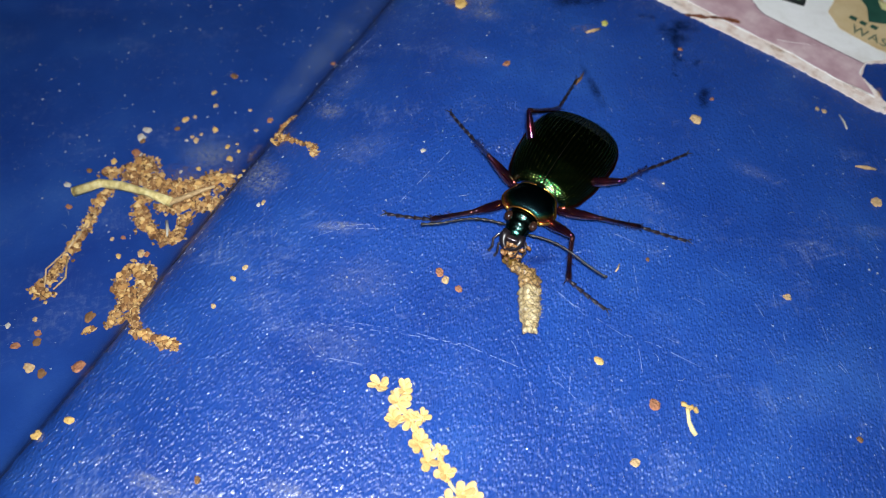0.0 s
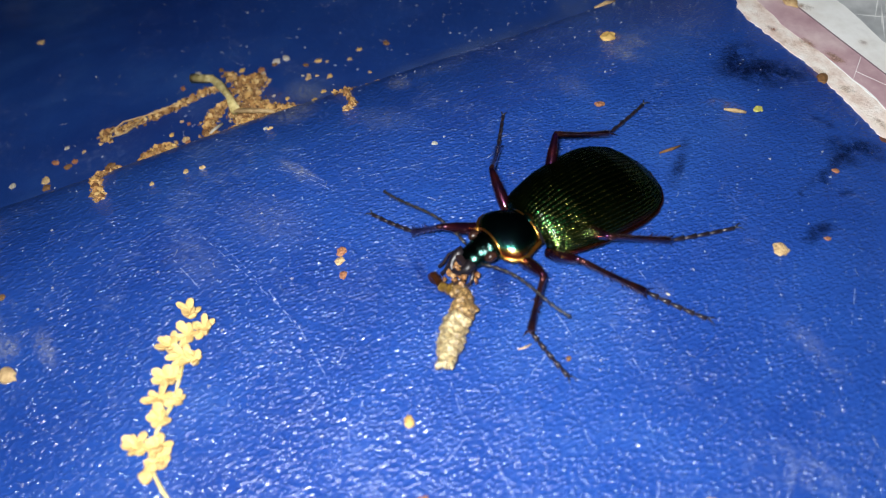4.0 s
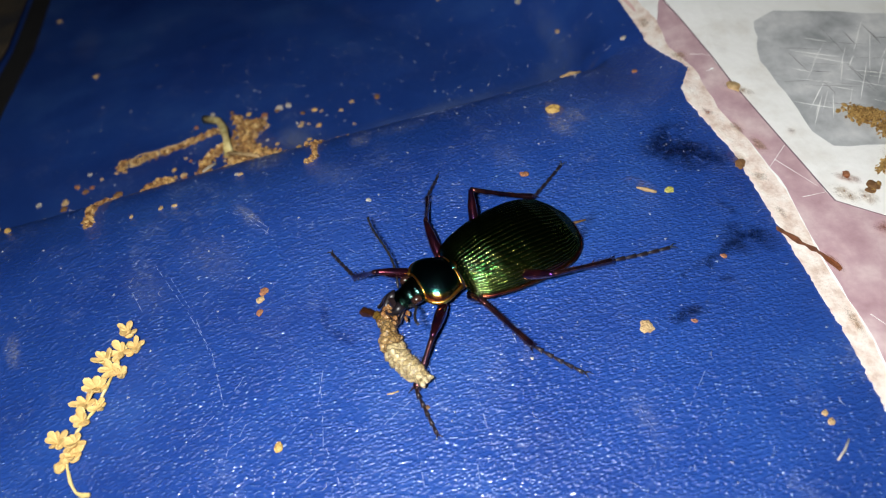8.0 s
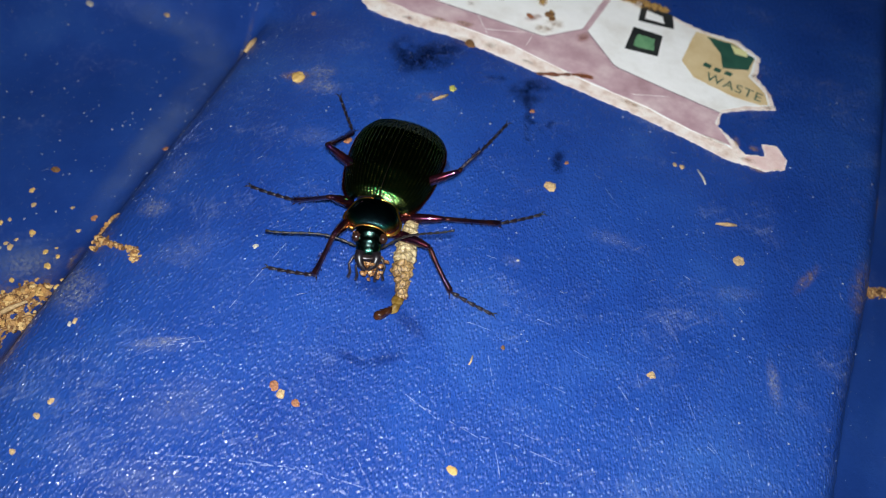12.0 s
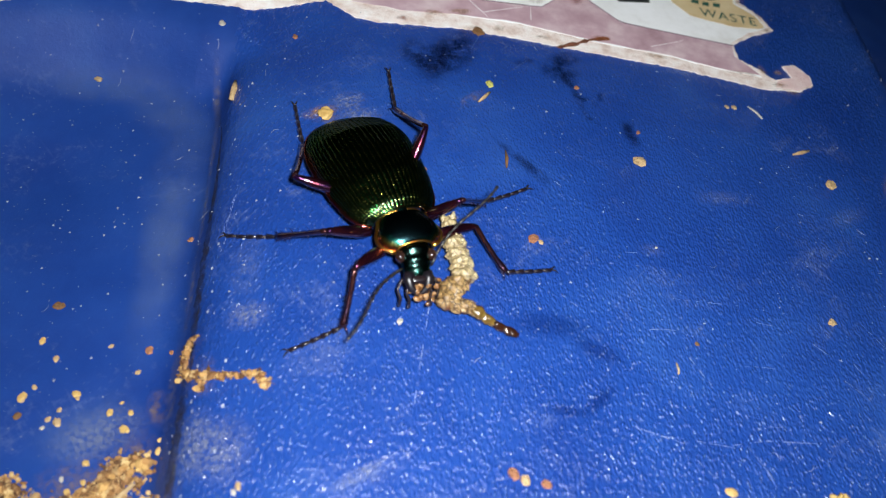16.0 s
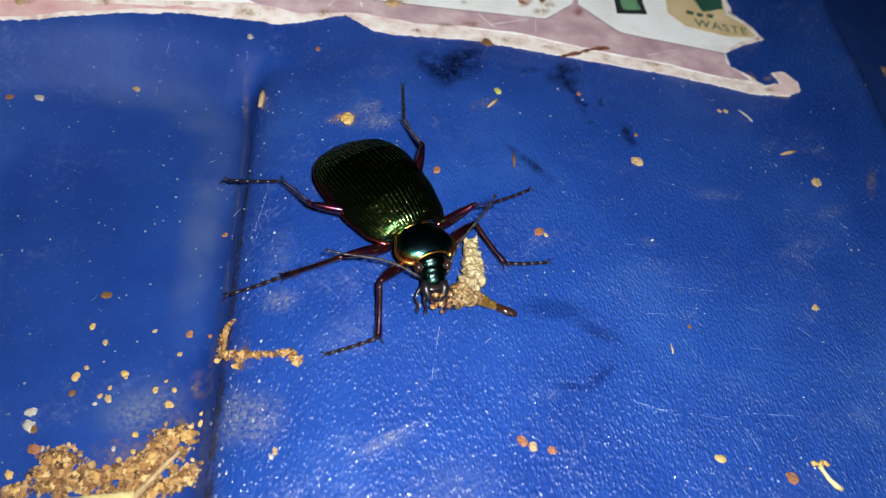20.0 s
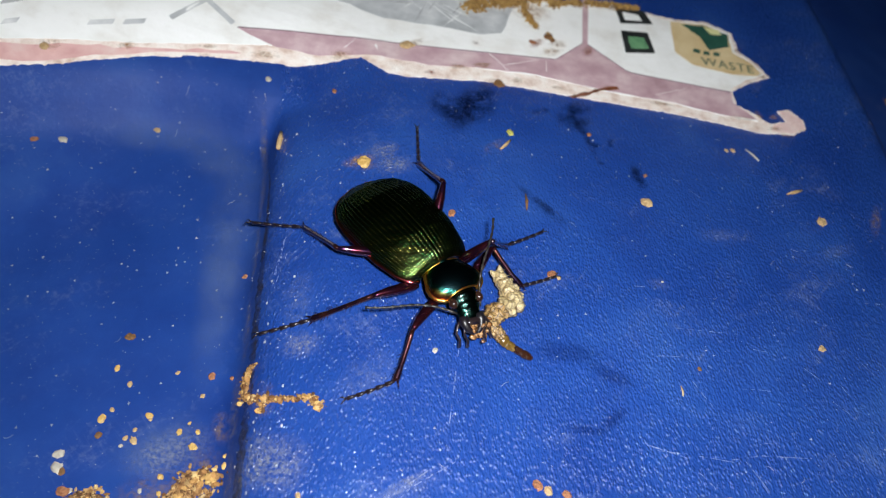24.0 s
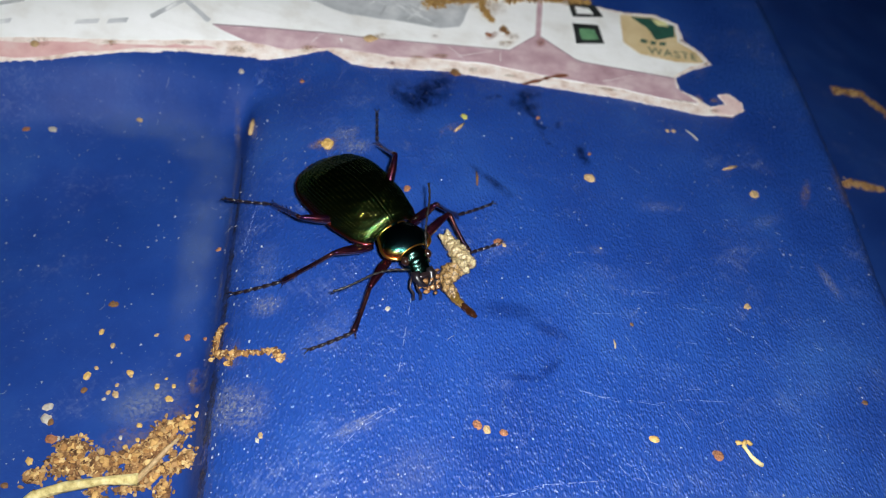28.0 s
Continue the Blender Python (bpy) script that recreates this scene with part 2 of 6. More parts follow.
def build_panel():
    xs = axis(-250, -140, 78, 150, 0.75, 4.0)
    ys = axis(-200, -100, 92, 190, 0.75, 4.0)
    X, Y = np.meshgrid(xs, ys, indexing="ij")
    dl = distance_to(EDGE_LEFT, X, Y, -1)
    de = distance_to(EDGE_END, X, Y, -1)
    dr = distance_to(EDGE_RIGHT, X, Y, 1)
    Z = level(dl, de, dr) + np.sin(X * 0.11 + 1.3) * np.sin(Y * 0.083) * 0.12
    nx, ny = X.shape
    P = np.stack([X, Y, Z], -1).reshape(-1, 3) * MM
    idx = np.arange(nx * ny).reshape(nx, ny)
    quads = np.stack([idx[:-1, :-1], idx[1:, :-1], idx[1:, 1:], idx[:-1, 1:]], -1).reshape(-1, 4)
    corner = lambda a: a[:-1, :-1].reshape(-1)
    left = corner((dl < -1.0) & (de < 12))
    right = corner(dr < -1.0) & ~left
    for name, keep, mat, label in (
        ("panel", ~left & ~right, BLUE, "scuffed blue plastic panel with moulded leather grain"),
        ("recess", left, BLUE_SMOOTH, "smooth blue plastic recess sunk below the panel"),
        ("side_recess", right, BLUE_SMOOTH, "dusty blue plastic ledge below the panel's far rim"),
    ):
        q = quads[keep]
        used, inv = np.unique(q, return_inverse=True)
        ob = mesh_object(name, P[used].tolist(), inv.reshape(-1, 4).tolist(), mat)
        tagged(ob, label, "panel", kind="structure")


build_panel()


def line_distance(line, x, y, sign):
    best, side = 1e9, 0.0
    for (ax, ay), (bx, by) in zip(line, line[1:]):
        dx, dy = bx - ax, by - ay
        k = min(1.0, max(0.0, ((x - ax) * dx + (y - ay) * dy) / (dx * dx + dy * dy)))
        d = math.hypot(x - ax - k * dx, y - ay - k * dy)
        if d < best - 1e-6:
            best, side = d, dx * (y - ay) - dy * (x - ax)
    return best * (sign if side > 0 else -sign)


def top_z(x, y):
    """Height of the moulded surface in mm at x, y in mm."""
    dl, de, dr = line_distance(EDGE_LEFT, x, y, -1), line_distance(EDGE_END, x, y, -1), line_distance(EDGE_RIGHT, x, y, 1)
    return float(level(dl, de, dr)) + math.sin(x * 0.11 + 1.3) * math.sin(y * 0.083) * 0.12


# ---- materials of the small things ----
PAPER = mottled("worn_white_paper", [(0.80, 0.79, 0.76), (0.90, 0.91, 0.90), (0.94, 0.95, 0.95)], 120.0, 0.62, depth=0.00008)
TORN = mottled("torn_paper_edge", [(0.60, 0.44, 0.36), (0.82, 0.72, 0.66), (0.90, 0.86, 0.82)], 380.0, 0.85, depth=0.00015)
MAUVE = mottled("faded_mauve_print", [(0.40, 0.25, 0.28), (0.54, 0.37, 0.41), (0.70, 0.56, 0.57)], 170.0, 0.5, depth=0.00005)
OUTLINE = mottled("dark_mauve_outline", [(0.10, 0.06, 0.09), (0.24, 0.16, 0.19)], 400.0, 0.5)
PINK = mottled("faded_pink_print", [(0.60, 0.33, 0.32), (0.70, 0.44, 0.42), (0.74, 0.60, 0.56)], 180.0, 0.6, depth=0.00006)
PALE_PINK = mottled("pale_pink_paper", [(0.66, 0.44, 0.42), (0.78, 0.60, 0.57), (0.84, 0.74, 0.70)], 300.0, 0.7, depth=0.00006)
WORD_AT, WORD_TURN, WORD_LONG = (6.4, 59.6), 0.17, 10.6
SILVER = mottled("scratched_grey_print", [(0.22, 0.24, 0.25), (0.52, 0.54, 0.56), (0.82, 0.83, 0.83)], 90.0, 0.35, depth=0.00004)
GREY_LINE = mottled("grey_print_line", [(0.10, 0.10, 0.11), (0.22, 0.22, 0.23)], 300.0, 0.5)
INK = mottled("black_print", [(0.012, 0.014, 0.016), (0.03, 0.035, 0.035)], 300.0, 0.5)
GREEN_INK = mottled("green_print", [(0.10, 0.26, 0.13), (0.20, 0.42, 0.22)], 420.0, 0.5)
DARK_GREEN = mottled("dark_green_print", [(0.015, 0.07, 0.05), (0.03, 0.11, 0.08)], 300.0, 0.5)
TAN = mottled("tan_print", [(0.60, 0.44, 0.22), (0.74, 0.60, 0.36)], 220.0, 0.55)
CREAM = mottled("cream_print", [(0.70, 0.68, 0.30), (0.80, 0.78, 0.45)], 220.0, 0.55)


def grains(name, stops, rough):
    """Each grain of a heap takes its own tint."""
    m, tree, b = material(name, stops[0][1], rough)
    geo = tree.nodes.new("ShaderNodeNewGeometry")
    tree.links.new(ramp(tree, geo.outputs["Random Per Island"], stops), b.inputs["Base Color"])
    bump(tree, noise_tex(tree, coords(tree), 2600.0, 4.0), b, 0.00015)
    return m


SOIL = grains("dried_frass", [(0.0, (0.06, 0.024, 0.008)), (0.3, (0.21, 0.10, 0.035)), (0.7, (0.36, 0.20, 0.075)), (1.0, (0.52, 0.36, 0.16))], 0.85)
LABEL_SOIL = grains("mustard_brown_dirt", [(0.0, (0.10, 0.045, 0.012)), (0.35, (0.27, 0.15, 0.04)), (1.0, (0.42, 0.27, 0.09))], 0.9)
PELLET, tree, b = material("dried_pellet", (0.5, 0.32, 0.12), 0.8)
info = tree.nodes.new("ShaderNodeObjectInfo")
tree.links.new(ramp(tree, info.outputs["Random"], [(0.0, (0.12, 0.045, 0.012)), (0.35, (0.36, 0.18, 0.055)), (0.8, (0.58, 0.36, 0.12)), (1.0, (0.64, 0.46, 0.21))]), b.inputs["Base Color"])
bump(tree, noise_tex(tree, coords(tree), 2600.0, 4.0), b, 0.00012)
CRUMB_TAN = mottled("tan_crumb", [(0.30, 0.18, 0.075), (0.58, 0.42, 0.22)], 1200.0, 0.8, depth=0.0002, fine=2.0)
CRUMB_RED = mottled("reddish_crumb", [(0.16, 0.05, 0.02), (0.42, 0.19, 0.09)], 1500.0, 0.75, depth=0.0002, fine=2.0)
CRUMB_YELLOW = mottled("yellow_grain", [(0.42, 0.24, 0.06), (0.64, 0.44, 0.15)], 900.0, 0.6, depth=0.0001, fine=2.0)
CRUMB_GREEN = mottled("lime_fleck", [(0.30, 0.27, 0.05), (0.50, 0.47, 0.12)], 900.0, 0.7)
CRUMB_WHITE = mottled("pale_fleck", [(0.28, 0.26, 0.22), (0.54, 0.50, 0.42)], 900.0, 0.7)
CRUMB_BROWN = mottled("brown_fleck", [(0.10, 0.045, 0.015), (0.22, 0.11, 0.04)], 900.0, 0.8, depth=0.0001, fine=2.0)
# pale tint for the rounded rim: painted highlight as well as worn plastic
RIM_HIGHLIGHT = mottled("pale_highlight_and_wear", [(0.16, 0.20, 0.34), (0.50, 0.52, 0.55)], 700.0, 0.4)
DUST = mottled("grey_dust", [(0.14, 0.16, 0.24), (0.36, 0.37, 0.40)], 300.0, 0.8)
YELLOW_STRAW = mottled("yellowish_straw", [(0.36, 0.26, 0.08), (0.64, 0.53, 0.22), (0.76, 0.68, 0.38)], 700.0, 0.7, depth=0.0003, fine=3.0)
STRAW = mottled("dry_straw", [(0.50, 0.36, 0.11), (0.70, 0.56, 0.24), (0.76, 0.66, 0.36)], 240.0, 0.7, depth=0.0002, fine=4.0)
LEAFLET = mottled("dry_yellow_bract", [(0.46, 0.27, 0.085), (0.68, 0.47, 0.18), (0.78, 0.62, 0.32)], 500.0, 0.75, depth=0.00012, fine=4.0)
SCUFF = mottled("pale_scuffed_plastic", [(0.05, 0.10, 0.33), (0.26, 0.31, 0.48)], 1500.0, 0.5)


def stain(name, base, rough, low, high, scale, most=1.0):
    """A patchy see-through film of one colour, denser where the noise is higher."""
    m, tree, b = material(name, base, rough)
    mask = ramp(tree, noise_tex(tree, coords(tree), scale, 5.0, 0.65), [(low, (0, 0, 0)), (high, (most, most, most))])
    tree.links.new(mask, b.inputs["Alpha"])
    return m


# near-black brown for the rim line: shade put into colour, plus some grime
RIM_SHADE = stain("dark_shade_and_grime", (0.022, 0.018, 0.016), 0.85, 0.34, 0.70, 420.0, 0.75)
RUST = mottled("rusty_smear", [(0.05, 0.018, 0.010), (0.26, 0.09, 0.04)], 500.0, 0.7)


# ---- flat pieces laid on the panel ----
def rough_outline(pts, step, jitter, seed):
    rng = random.Random(seed)
    out = []
    for (ax, ay), (bx, by) in zip(pts, pts[1:] + pts[:1]):
        n = max(1, int(math.hypot(bx - ax, by - ay) / step))
        for k in range(n):
            a = k / n
            j = jitter if k else jitter * 0.4
            out.append((ax + (bx - ax) * a + rng.uniform(-j, j), ay + (by - ay) * a + rng.uniform(-j, j)))
    return out


def sheet(name, pts, lift, thick, mat, parent=None, label="", step=1.2, jitter=0.0, seed=1, drape=True, cut=8.0):
    """A thin flat piece with the given outline (mm) that follows the panel, lift mm above it."""
    bm = bmesh.new()
    face = bm.faces.new([bm.verts.new((x, y, 0)) for x, y in (rough_outline(pts, step, jitter, seed) if jitter else pts)])
    xs, ys = [p[0] for p in pts], [p[1] for p in pts]
    if drape:
        for lo, hi, nrm in ((min(xs), max(xs), (1, 0, 0)), (min(ys), max(ys), (0, 1, 0))):
            k = math.floor(lo / cut) * cut + cut
            while k < hi:
                bmesh.ops.bisect_plane(bm, geom=bm.verts[:] + bm.edges[:] + bm.faces[:], plane_co=(k * nrm[0], k * nrm[1], 0), plane_no=nrm)
                k += cut
    bmesh.ops.triangulate(bm, faces=bm.faces[:])
    top = bm.faces[:]
    made = bmesh.ops.extrude_face_region(bm, geom=top)
    upper = {v for v in made["geom"] if isinstance(v, bmesh.types.BMVert)}
    for v in bm.verts:
        z = top_z(v.co.x, v.co.y) if drape else 0.0
        v.co = Vector((v.co.x, v.co.y, z + (lift + thick if v in upper else lift))) * MM
    return part(name, bm, mat, parent, label, smooth=False)


def path_points(pts, n):
    out = []
    seg = [math.dist(a, b) for a, b in zip(pts, pts[1:])]
    total = sum(seg)
    for k in range(n):
        s = total * k / max(1, n - 1)
        for (a, b), d in zip(zip(pts, pts[1:]), seg):
            if s <= d or (a, b) == (pts[-2], pts[-1]):
                q = min(1.0, s / d)
                out.append(tuple(p + (r - p) * q for p, r in zip(a, b)))
                break
            s -= d
    return out


def label_sheet():
    root = new("paper_label")
    tagged(root, "torn faded paper label stuck on blue plastic", "label")
    outline = [(-160, -15), (-130, 0), (-107.9, 11.4), (-101.3, 14.8), (-96.1, 18.0), (-89.2, 21.9), (-80.4, 25.6), (-71.2, 27.5), (-64.0, 28.7), (-59.7, 30.8), (-54.6, 33.8), (-49.0, 31.5), (-46.0, 31.7), (-32.8, 36.4), (-23.8, 38.0), (-14.7, 39.6), (1.8, 42.8), (10.2, 43.7), (17.7, 44.3), (24.1, 46.4), (26.7, 49.1), (26.1, 51.5), (23.5, 53.2), (21.2, 51.9), (22.7, 49.6), (19.9, 47.6), (16.7, 49.2), (13.5, 50.2), (12.5, 54.0), (15.9, 58.1), (19.9, 61.7), (17.8, 64.7), (13.8, 67.1), (12.2, 72.8), (6.7, 74.1), (0.8, 72.0), (-3.9, 71.4), (-14, 70.2), (-24, 66.5), (-31, 69.5), (-26, 77), (-14, 83), (-3, 90), (2, 112), (-60, 150), (-190, 100)]
    sheet("torn_edge", outline, 0.02, 0.13, TORN, root, "fibrous torn whitish paper edge", 0.55, 0.17, 3, cut=3.0)
    face_pts = [(-160, -8), (-109.5, 15.5), (-98, 20.8), (-81.3, 27.6), (-70.5, 31), (-61, 33.2), (-54, 36.0), (-44, 37.5), (-33.6, 39.4), (-24.6, 41.8), (-11, 43.2), (1.7, 45.5), (10, 46.0), (17.6, 47.2), (13.0, 50.3), (12, 54.2), (15, 58.5), (18.6, 61.8), (17, 64.3), (13, 66.6), (11.6, 72.2), (6.5, 73.5), (0.8, 71.4), (-3.9, 70.6), (-14, 69.5), (-24.5, 65.6), (-32, 69), (-27, 77.6), (-15, 84), (-4, 91), (1, 112), (-60, 149), (-189, 99)]
    sheet("printed_face", face_pts, 0.15, 0.05, PAPER, root, "worn white printed paper", 1.5, 0.12, 5, cut=3.0)
    band = [(-76.7, 32.8), (-63.6, 36.3), (-50.0, 39.4), (-21.5, 47.8), (-19.7, 50.7), (-17.0, 55.2), (-16.2, 55.1), (-7.7, 50.5), (12.3, 53.6), (12.6, 50.6), (17.2, 47.6), (10.0, 46.2), (1.7, 45.7), (-11.0, 43.4), (-24.6, 42.0), (-33.6, 39.6), (-43.1, 36.2), (-54.0, 34.4), (-61.3, 31.8), (-69.3, 31.0)]
    sheet("mauve_border", band, 0.2, 0.03, MAUVE, root, "faded mauve printed border", 2.0, 0.15, 7, cut=3.0)
    sheet("mauve_stripe", [(-18.9, 69.4), (-17.7, 69.4), (-16.2, 55.2), (-17.2, 55.0)], 0.205, 0.03, MAUVE, root)
    for line in ([(-76.7, 32.8), (-63.6, 36.3), (-50.0, 39.4), (-36.0, 43.5), (-21.5, 47.8), (-17.0, 55.2)], [(-16.2, 55.1), (-7.7, 50.5), (2.5, 52.1), (12.3, 53.6)]):
        edge = path_points(line, 24)
        rail = [(x, y + 0.11) for x, y in edge] + [(x, y - 0.11) for x, y in reversed(edge)]
        sheet("printed_outline", rail, 0.235, 0.02, OUTLINE, root, "thin dark printed outline", cut=3.0)
    for (ax, ay), (bx, by) in (((-33.4, 44.0), (-26.8, 39.0)), ((-30.6, 41.8), (-24.4, 46.4)), ((-22.6, 43.6), (-23.2, 47.0)), ((-2.0, 46.4), (3.5, 50.8)), ((-58.0, 34.8), (-56.6, 38.0))):
        n = Vector((by - ay, ax - bx)).normalized() * 0.05
        sheet("worn_crease", [(ax - n.x, ay - n.y), (bx - n.x * 0.3, by - n.y * 0.3), (bx + n.x * 0.3, by + n.y * 0.3), (ax + n.x, ay + n.y)], 0.24, 0.03, PAPER, root, "white crease worn through the print")
    sheet("mauve_stripe", [(-24, 88), (-22, 88.6), (-12, 98), (-13.5, 99)], 0.205, 0.03, MAUVE, root)
    sheet("pink_border", [(-160, -9), (-109.5, 14.6), (-98, 19.8), (-81.3, 26.5), (-74, 28.2), (-80, 26.2), (-89, 22.6), (-96, 18.8), (-101, 15.6), (-107.9, 12.2), (-130, 1), (-160, -14)], 0.205, 0.03, PINK, root, "faded pink printed border", 2.0, 0.25, 9, cut=3.0)
    for a, b in (((-87.8, 30.4), (-83.9, 36.8)), ((-83.9, 36.8), (-77.7, 33.3))):
        n = Vector((b[1] - a[1], a[0] - b[0])).normalized() * 0.5
        sheet("grey_line", [(a[0] - n.x, a[1] - n.y), (b[0] - n.x, b[1] - n.y), (b[0] + n.x, b[1] + n.y), (a[0] + n.x, a[1] + n.y)], 0.205, 0.03, SILVER, root)
    sheet("grey_picture", [(-64.9, 47.1), (-67.5, 51), (-66.8, 56), (-63.1, 72), (-40, 70), (-31.7, 60), (-32.4, 51.0), (-36, 48.8), (-43.4, 47.7), (-53.9, 45.4)], 0.205, 0.03, SILVER, root, "scratched grey printed picture", 2.0, 0.2, 4, cut=3.0)
    rng = random.Random(14)
    for mat, n, nm, lab in ((GREY_LINE, 22, "print_stroke", "fine dark printed stroke"), (PAPER, 34, "scratch_mark", "white scratch through the print")):
        for _ in range(n):
            x, y = rng.uniform(-60, -39), rng.uniform(50, 66)
            a, ln, w = (rng.choice((0.25, 1.4)) if mat is GREY_LINE else rng.choice((-0.5, -0.35, 1.15))) + rng.uniform(-0.1, 0.1), rng.uniform(3.0, 10.0), rng.uniform(0.02, 0.11)
            d, q = Vector((math.cos(a), math.sin(a))) * ln / 2, Vector((-math.sin(a), math.cos(a))) * w
            sheet(nm, [(x - d.x, y - d.y), (x - q.x, y - q.y), (x + d.x, y + d.y), (x + q.x, y + q.y)], 0.24, 0.02, mat, root, lab)
    icon = sheet("green_icon", [(-10.3, 62.8), (-4.9, 64.6), (-3.0, 58.8), (-8.7, 56.2)], 0.205, 0.03, INK, root, "black-framed green printed square")
    sheet("green_square", [(-8.7, 61.6), (-5.6, 62.6), (-4.4, 59.6), (-7.8, 58.0)], 0.24, 0.03, GREEN_INK, icon, "green", 0.8, 0.2, 2)
    icon = sheet("ring_icon", [(-12.3, 70.1), (-6.2, 71.5), (-4.1, 68.0), (-10.5, 65.1)], 0.205, 0.03, INK, root, "black printed rounded ring")
    sheet("ring_middle", [(-10.6, 69.0), (-7.4, 69.6), (-6.2, 68.0), (-9.8, 66.6)], 0.24, 0.03, PAPER, icon, "white")
    sheet("tan_arc", [(-0.6, 70.6), (0.3, 65), (0.9, 61.2), (4.6, 58.7), (12.5, 59.2), (17.3, 60.8), (18.2, 61.9), (16.6, 64.3), (12.4, 66.2), (11.6, 71.6), (6.5, 73.0)], 0.205, 0.03, TAN, root, "tan printed patch", 1.5, 0.1, 6)
    sheet("green_shape", [(1.8, 70.7), (6.0, 72.4), (11.4, 71.8), (11.8, 67.8), (7.7, 64.9), (5.6, 68.4)], 0.24, 0.03, DARK_GREEN, root, "dark green printed shape", 1.0, 0.15, 8)
    sheet("cream_shape", [(6.3, 71.9), (9.4, 72.4), (10.2, 71.0), (7.9, 70.2)], 0.275, 0.03, CREAM, root, "cream printed leaf shape")
    word = bpy.data.curves.new("waste_text", "FONT")
    word.body = "WASTE"
    word.size = 3.3
    word.space_character = 1.12
    holder = new("waste_text", word)
    me = bpy.data.meshes.new_from_object(holder)
    bpy.data.objects.remove(holder)
    wide = max(v.co.x for v in me.vertices)
    c, s = math.cos(WORD_TURN), math.sin(WORD_TURN)
    for v in me.vertices:
        x, y = v.co.x * WORD_LONG / wide, v.co.y
        x, y = WORD_AT[0] + x * c - y * s, WORD_AT[1] + x * s + y * c
        v.co = Vector((x, y, top_z(x, y) + 0.28)) * MM
    me.materials.clear()
    me.materials.append(DARK_GREEN)
    letters = new("printed_word", me)
    letters.parent = root
    tagged(letters, "dark green printed word")
    sheet("pink_tip", [(21.6, 51.8), (23.5, 53.0), (25.9, 51.4), (26.5, 49.1), (24.0, 46.6), (20.0, 45.6), (20.2, 47.2), (22.9, 49.4)], 0.2, 0.03, PALE_PINK, root, "pale pink torn tip", 0.8, 0.15, 17)
    for x, y, w, a in ((5.2, 63.4, 1.4, 0.1), (7.2, 63.6, 1.2, 0.15), (9.2, 64.2, 1.3, 0.2), (-111.0, 23.2, 5.0, 0.7), (-107.0, 26.6, 3.0, 0.7), (-110.0, 18.8, 2.4, 0.6), (-97.5, 24.8, 4.0, 0.5), (-92.8, 27.2, 3.4, 0.5)):
        c, s = math.cos(a) * w / 2, math.sin(a) * w / 2
        h = 0.55
        sheet("print_bar", [(x - c, y - s - h), (x + c, y + s - h), (x + c, y + s + h), (x - c, y - s + h)], 0.245, 0.03, SILVER if x < 0 else DARK_GREEN, root)
    return root


label_sheet()


# ---- crumbs, dirt, straw ----
def crumb(name, x, y, size, mat, label, category="debris", flat=0.5, long=1.3, group=""):
    bm = bmesh.new()
    rng = random.Random(int(x * 100) * 7 + int(y * 100))
    n = 3 if size > 1.0 else 1
    for k in range(n):
        r = size * 0.5 * (1.0 if k == 0 else rng.uniform(0.4, 0.7))
        ox, oy = (0, 0) if k == 0 else (rng.uniform(-1, 1) * size * 0.45, rng.uniform(-1, 1) * size * 0.35)
        add_blob(bm, (ox * MM, oy * MM, r * flat * MM * 0.85), (r * long * MM, r * MM, r * flat * MM), 0.45, 2, rng.uniform(0, 50), rng.uniform(0, 3))
    ob = part(name, bm, mat, None, label, smooth=False)
    ob.location = (x * MM, y * MM, (top_z(x, y) - 0.05) * MM)
    return tagged(ob, "", category, group)


def pellet_mesh(seed):
    """A flat roundish droppings pellet with a broken edge, 1 mm across."""
    rng = random.Random(seed)
    bm = bmesh.new()
    n = 9
    lower = [bm.verts.new((0.5 * k * math.cos(a) * MM, 0.46 * k * math.sin(a) * MM, rng.uniform(-0.02, 0.05) * MM)) for a, k in ((6.2832 * q / n, rng.uniform(0.75, 1.1)) for q in range(n))]
    upper = [bm.verts.new((v.co.x * 0.8, v.co.y * 0.8, v.co.z + rng.uniform(0.16, 0.26) * MM)) for v in lower]
    peak = bm.verts.new((rng.uniform(-0.1, 0.1) * MM, rng.uniform(-0.1, 0.1) * MM, 0.26 * MM))
    for q in range(n):
        r = (q + 1) % n
        bm.faces.new((lower[q], lower[r], upper[r], upper[q]))
        bm.faces.new((upper[q], upper[r], peak))
    bm.faces.new(list(reversed(lower)))
    me = bpy.data.meshes.new("pellet")
    bm.to_mesh(me)
    bm.free()
    me.materials.append(PELLET)
    return me


PELLETS = [pellet_mesh(k) for k in range(6)]


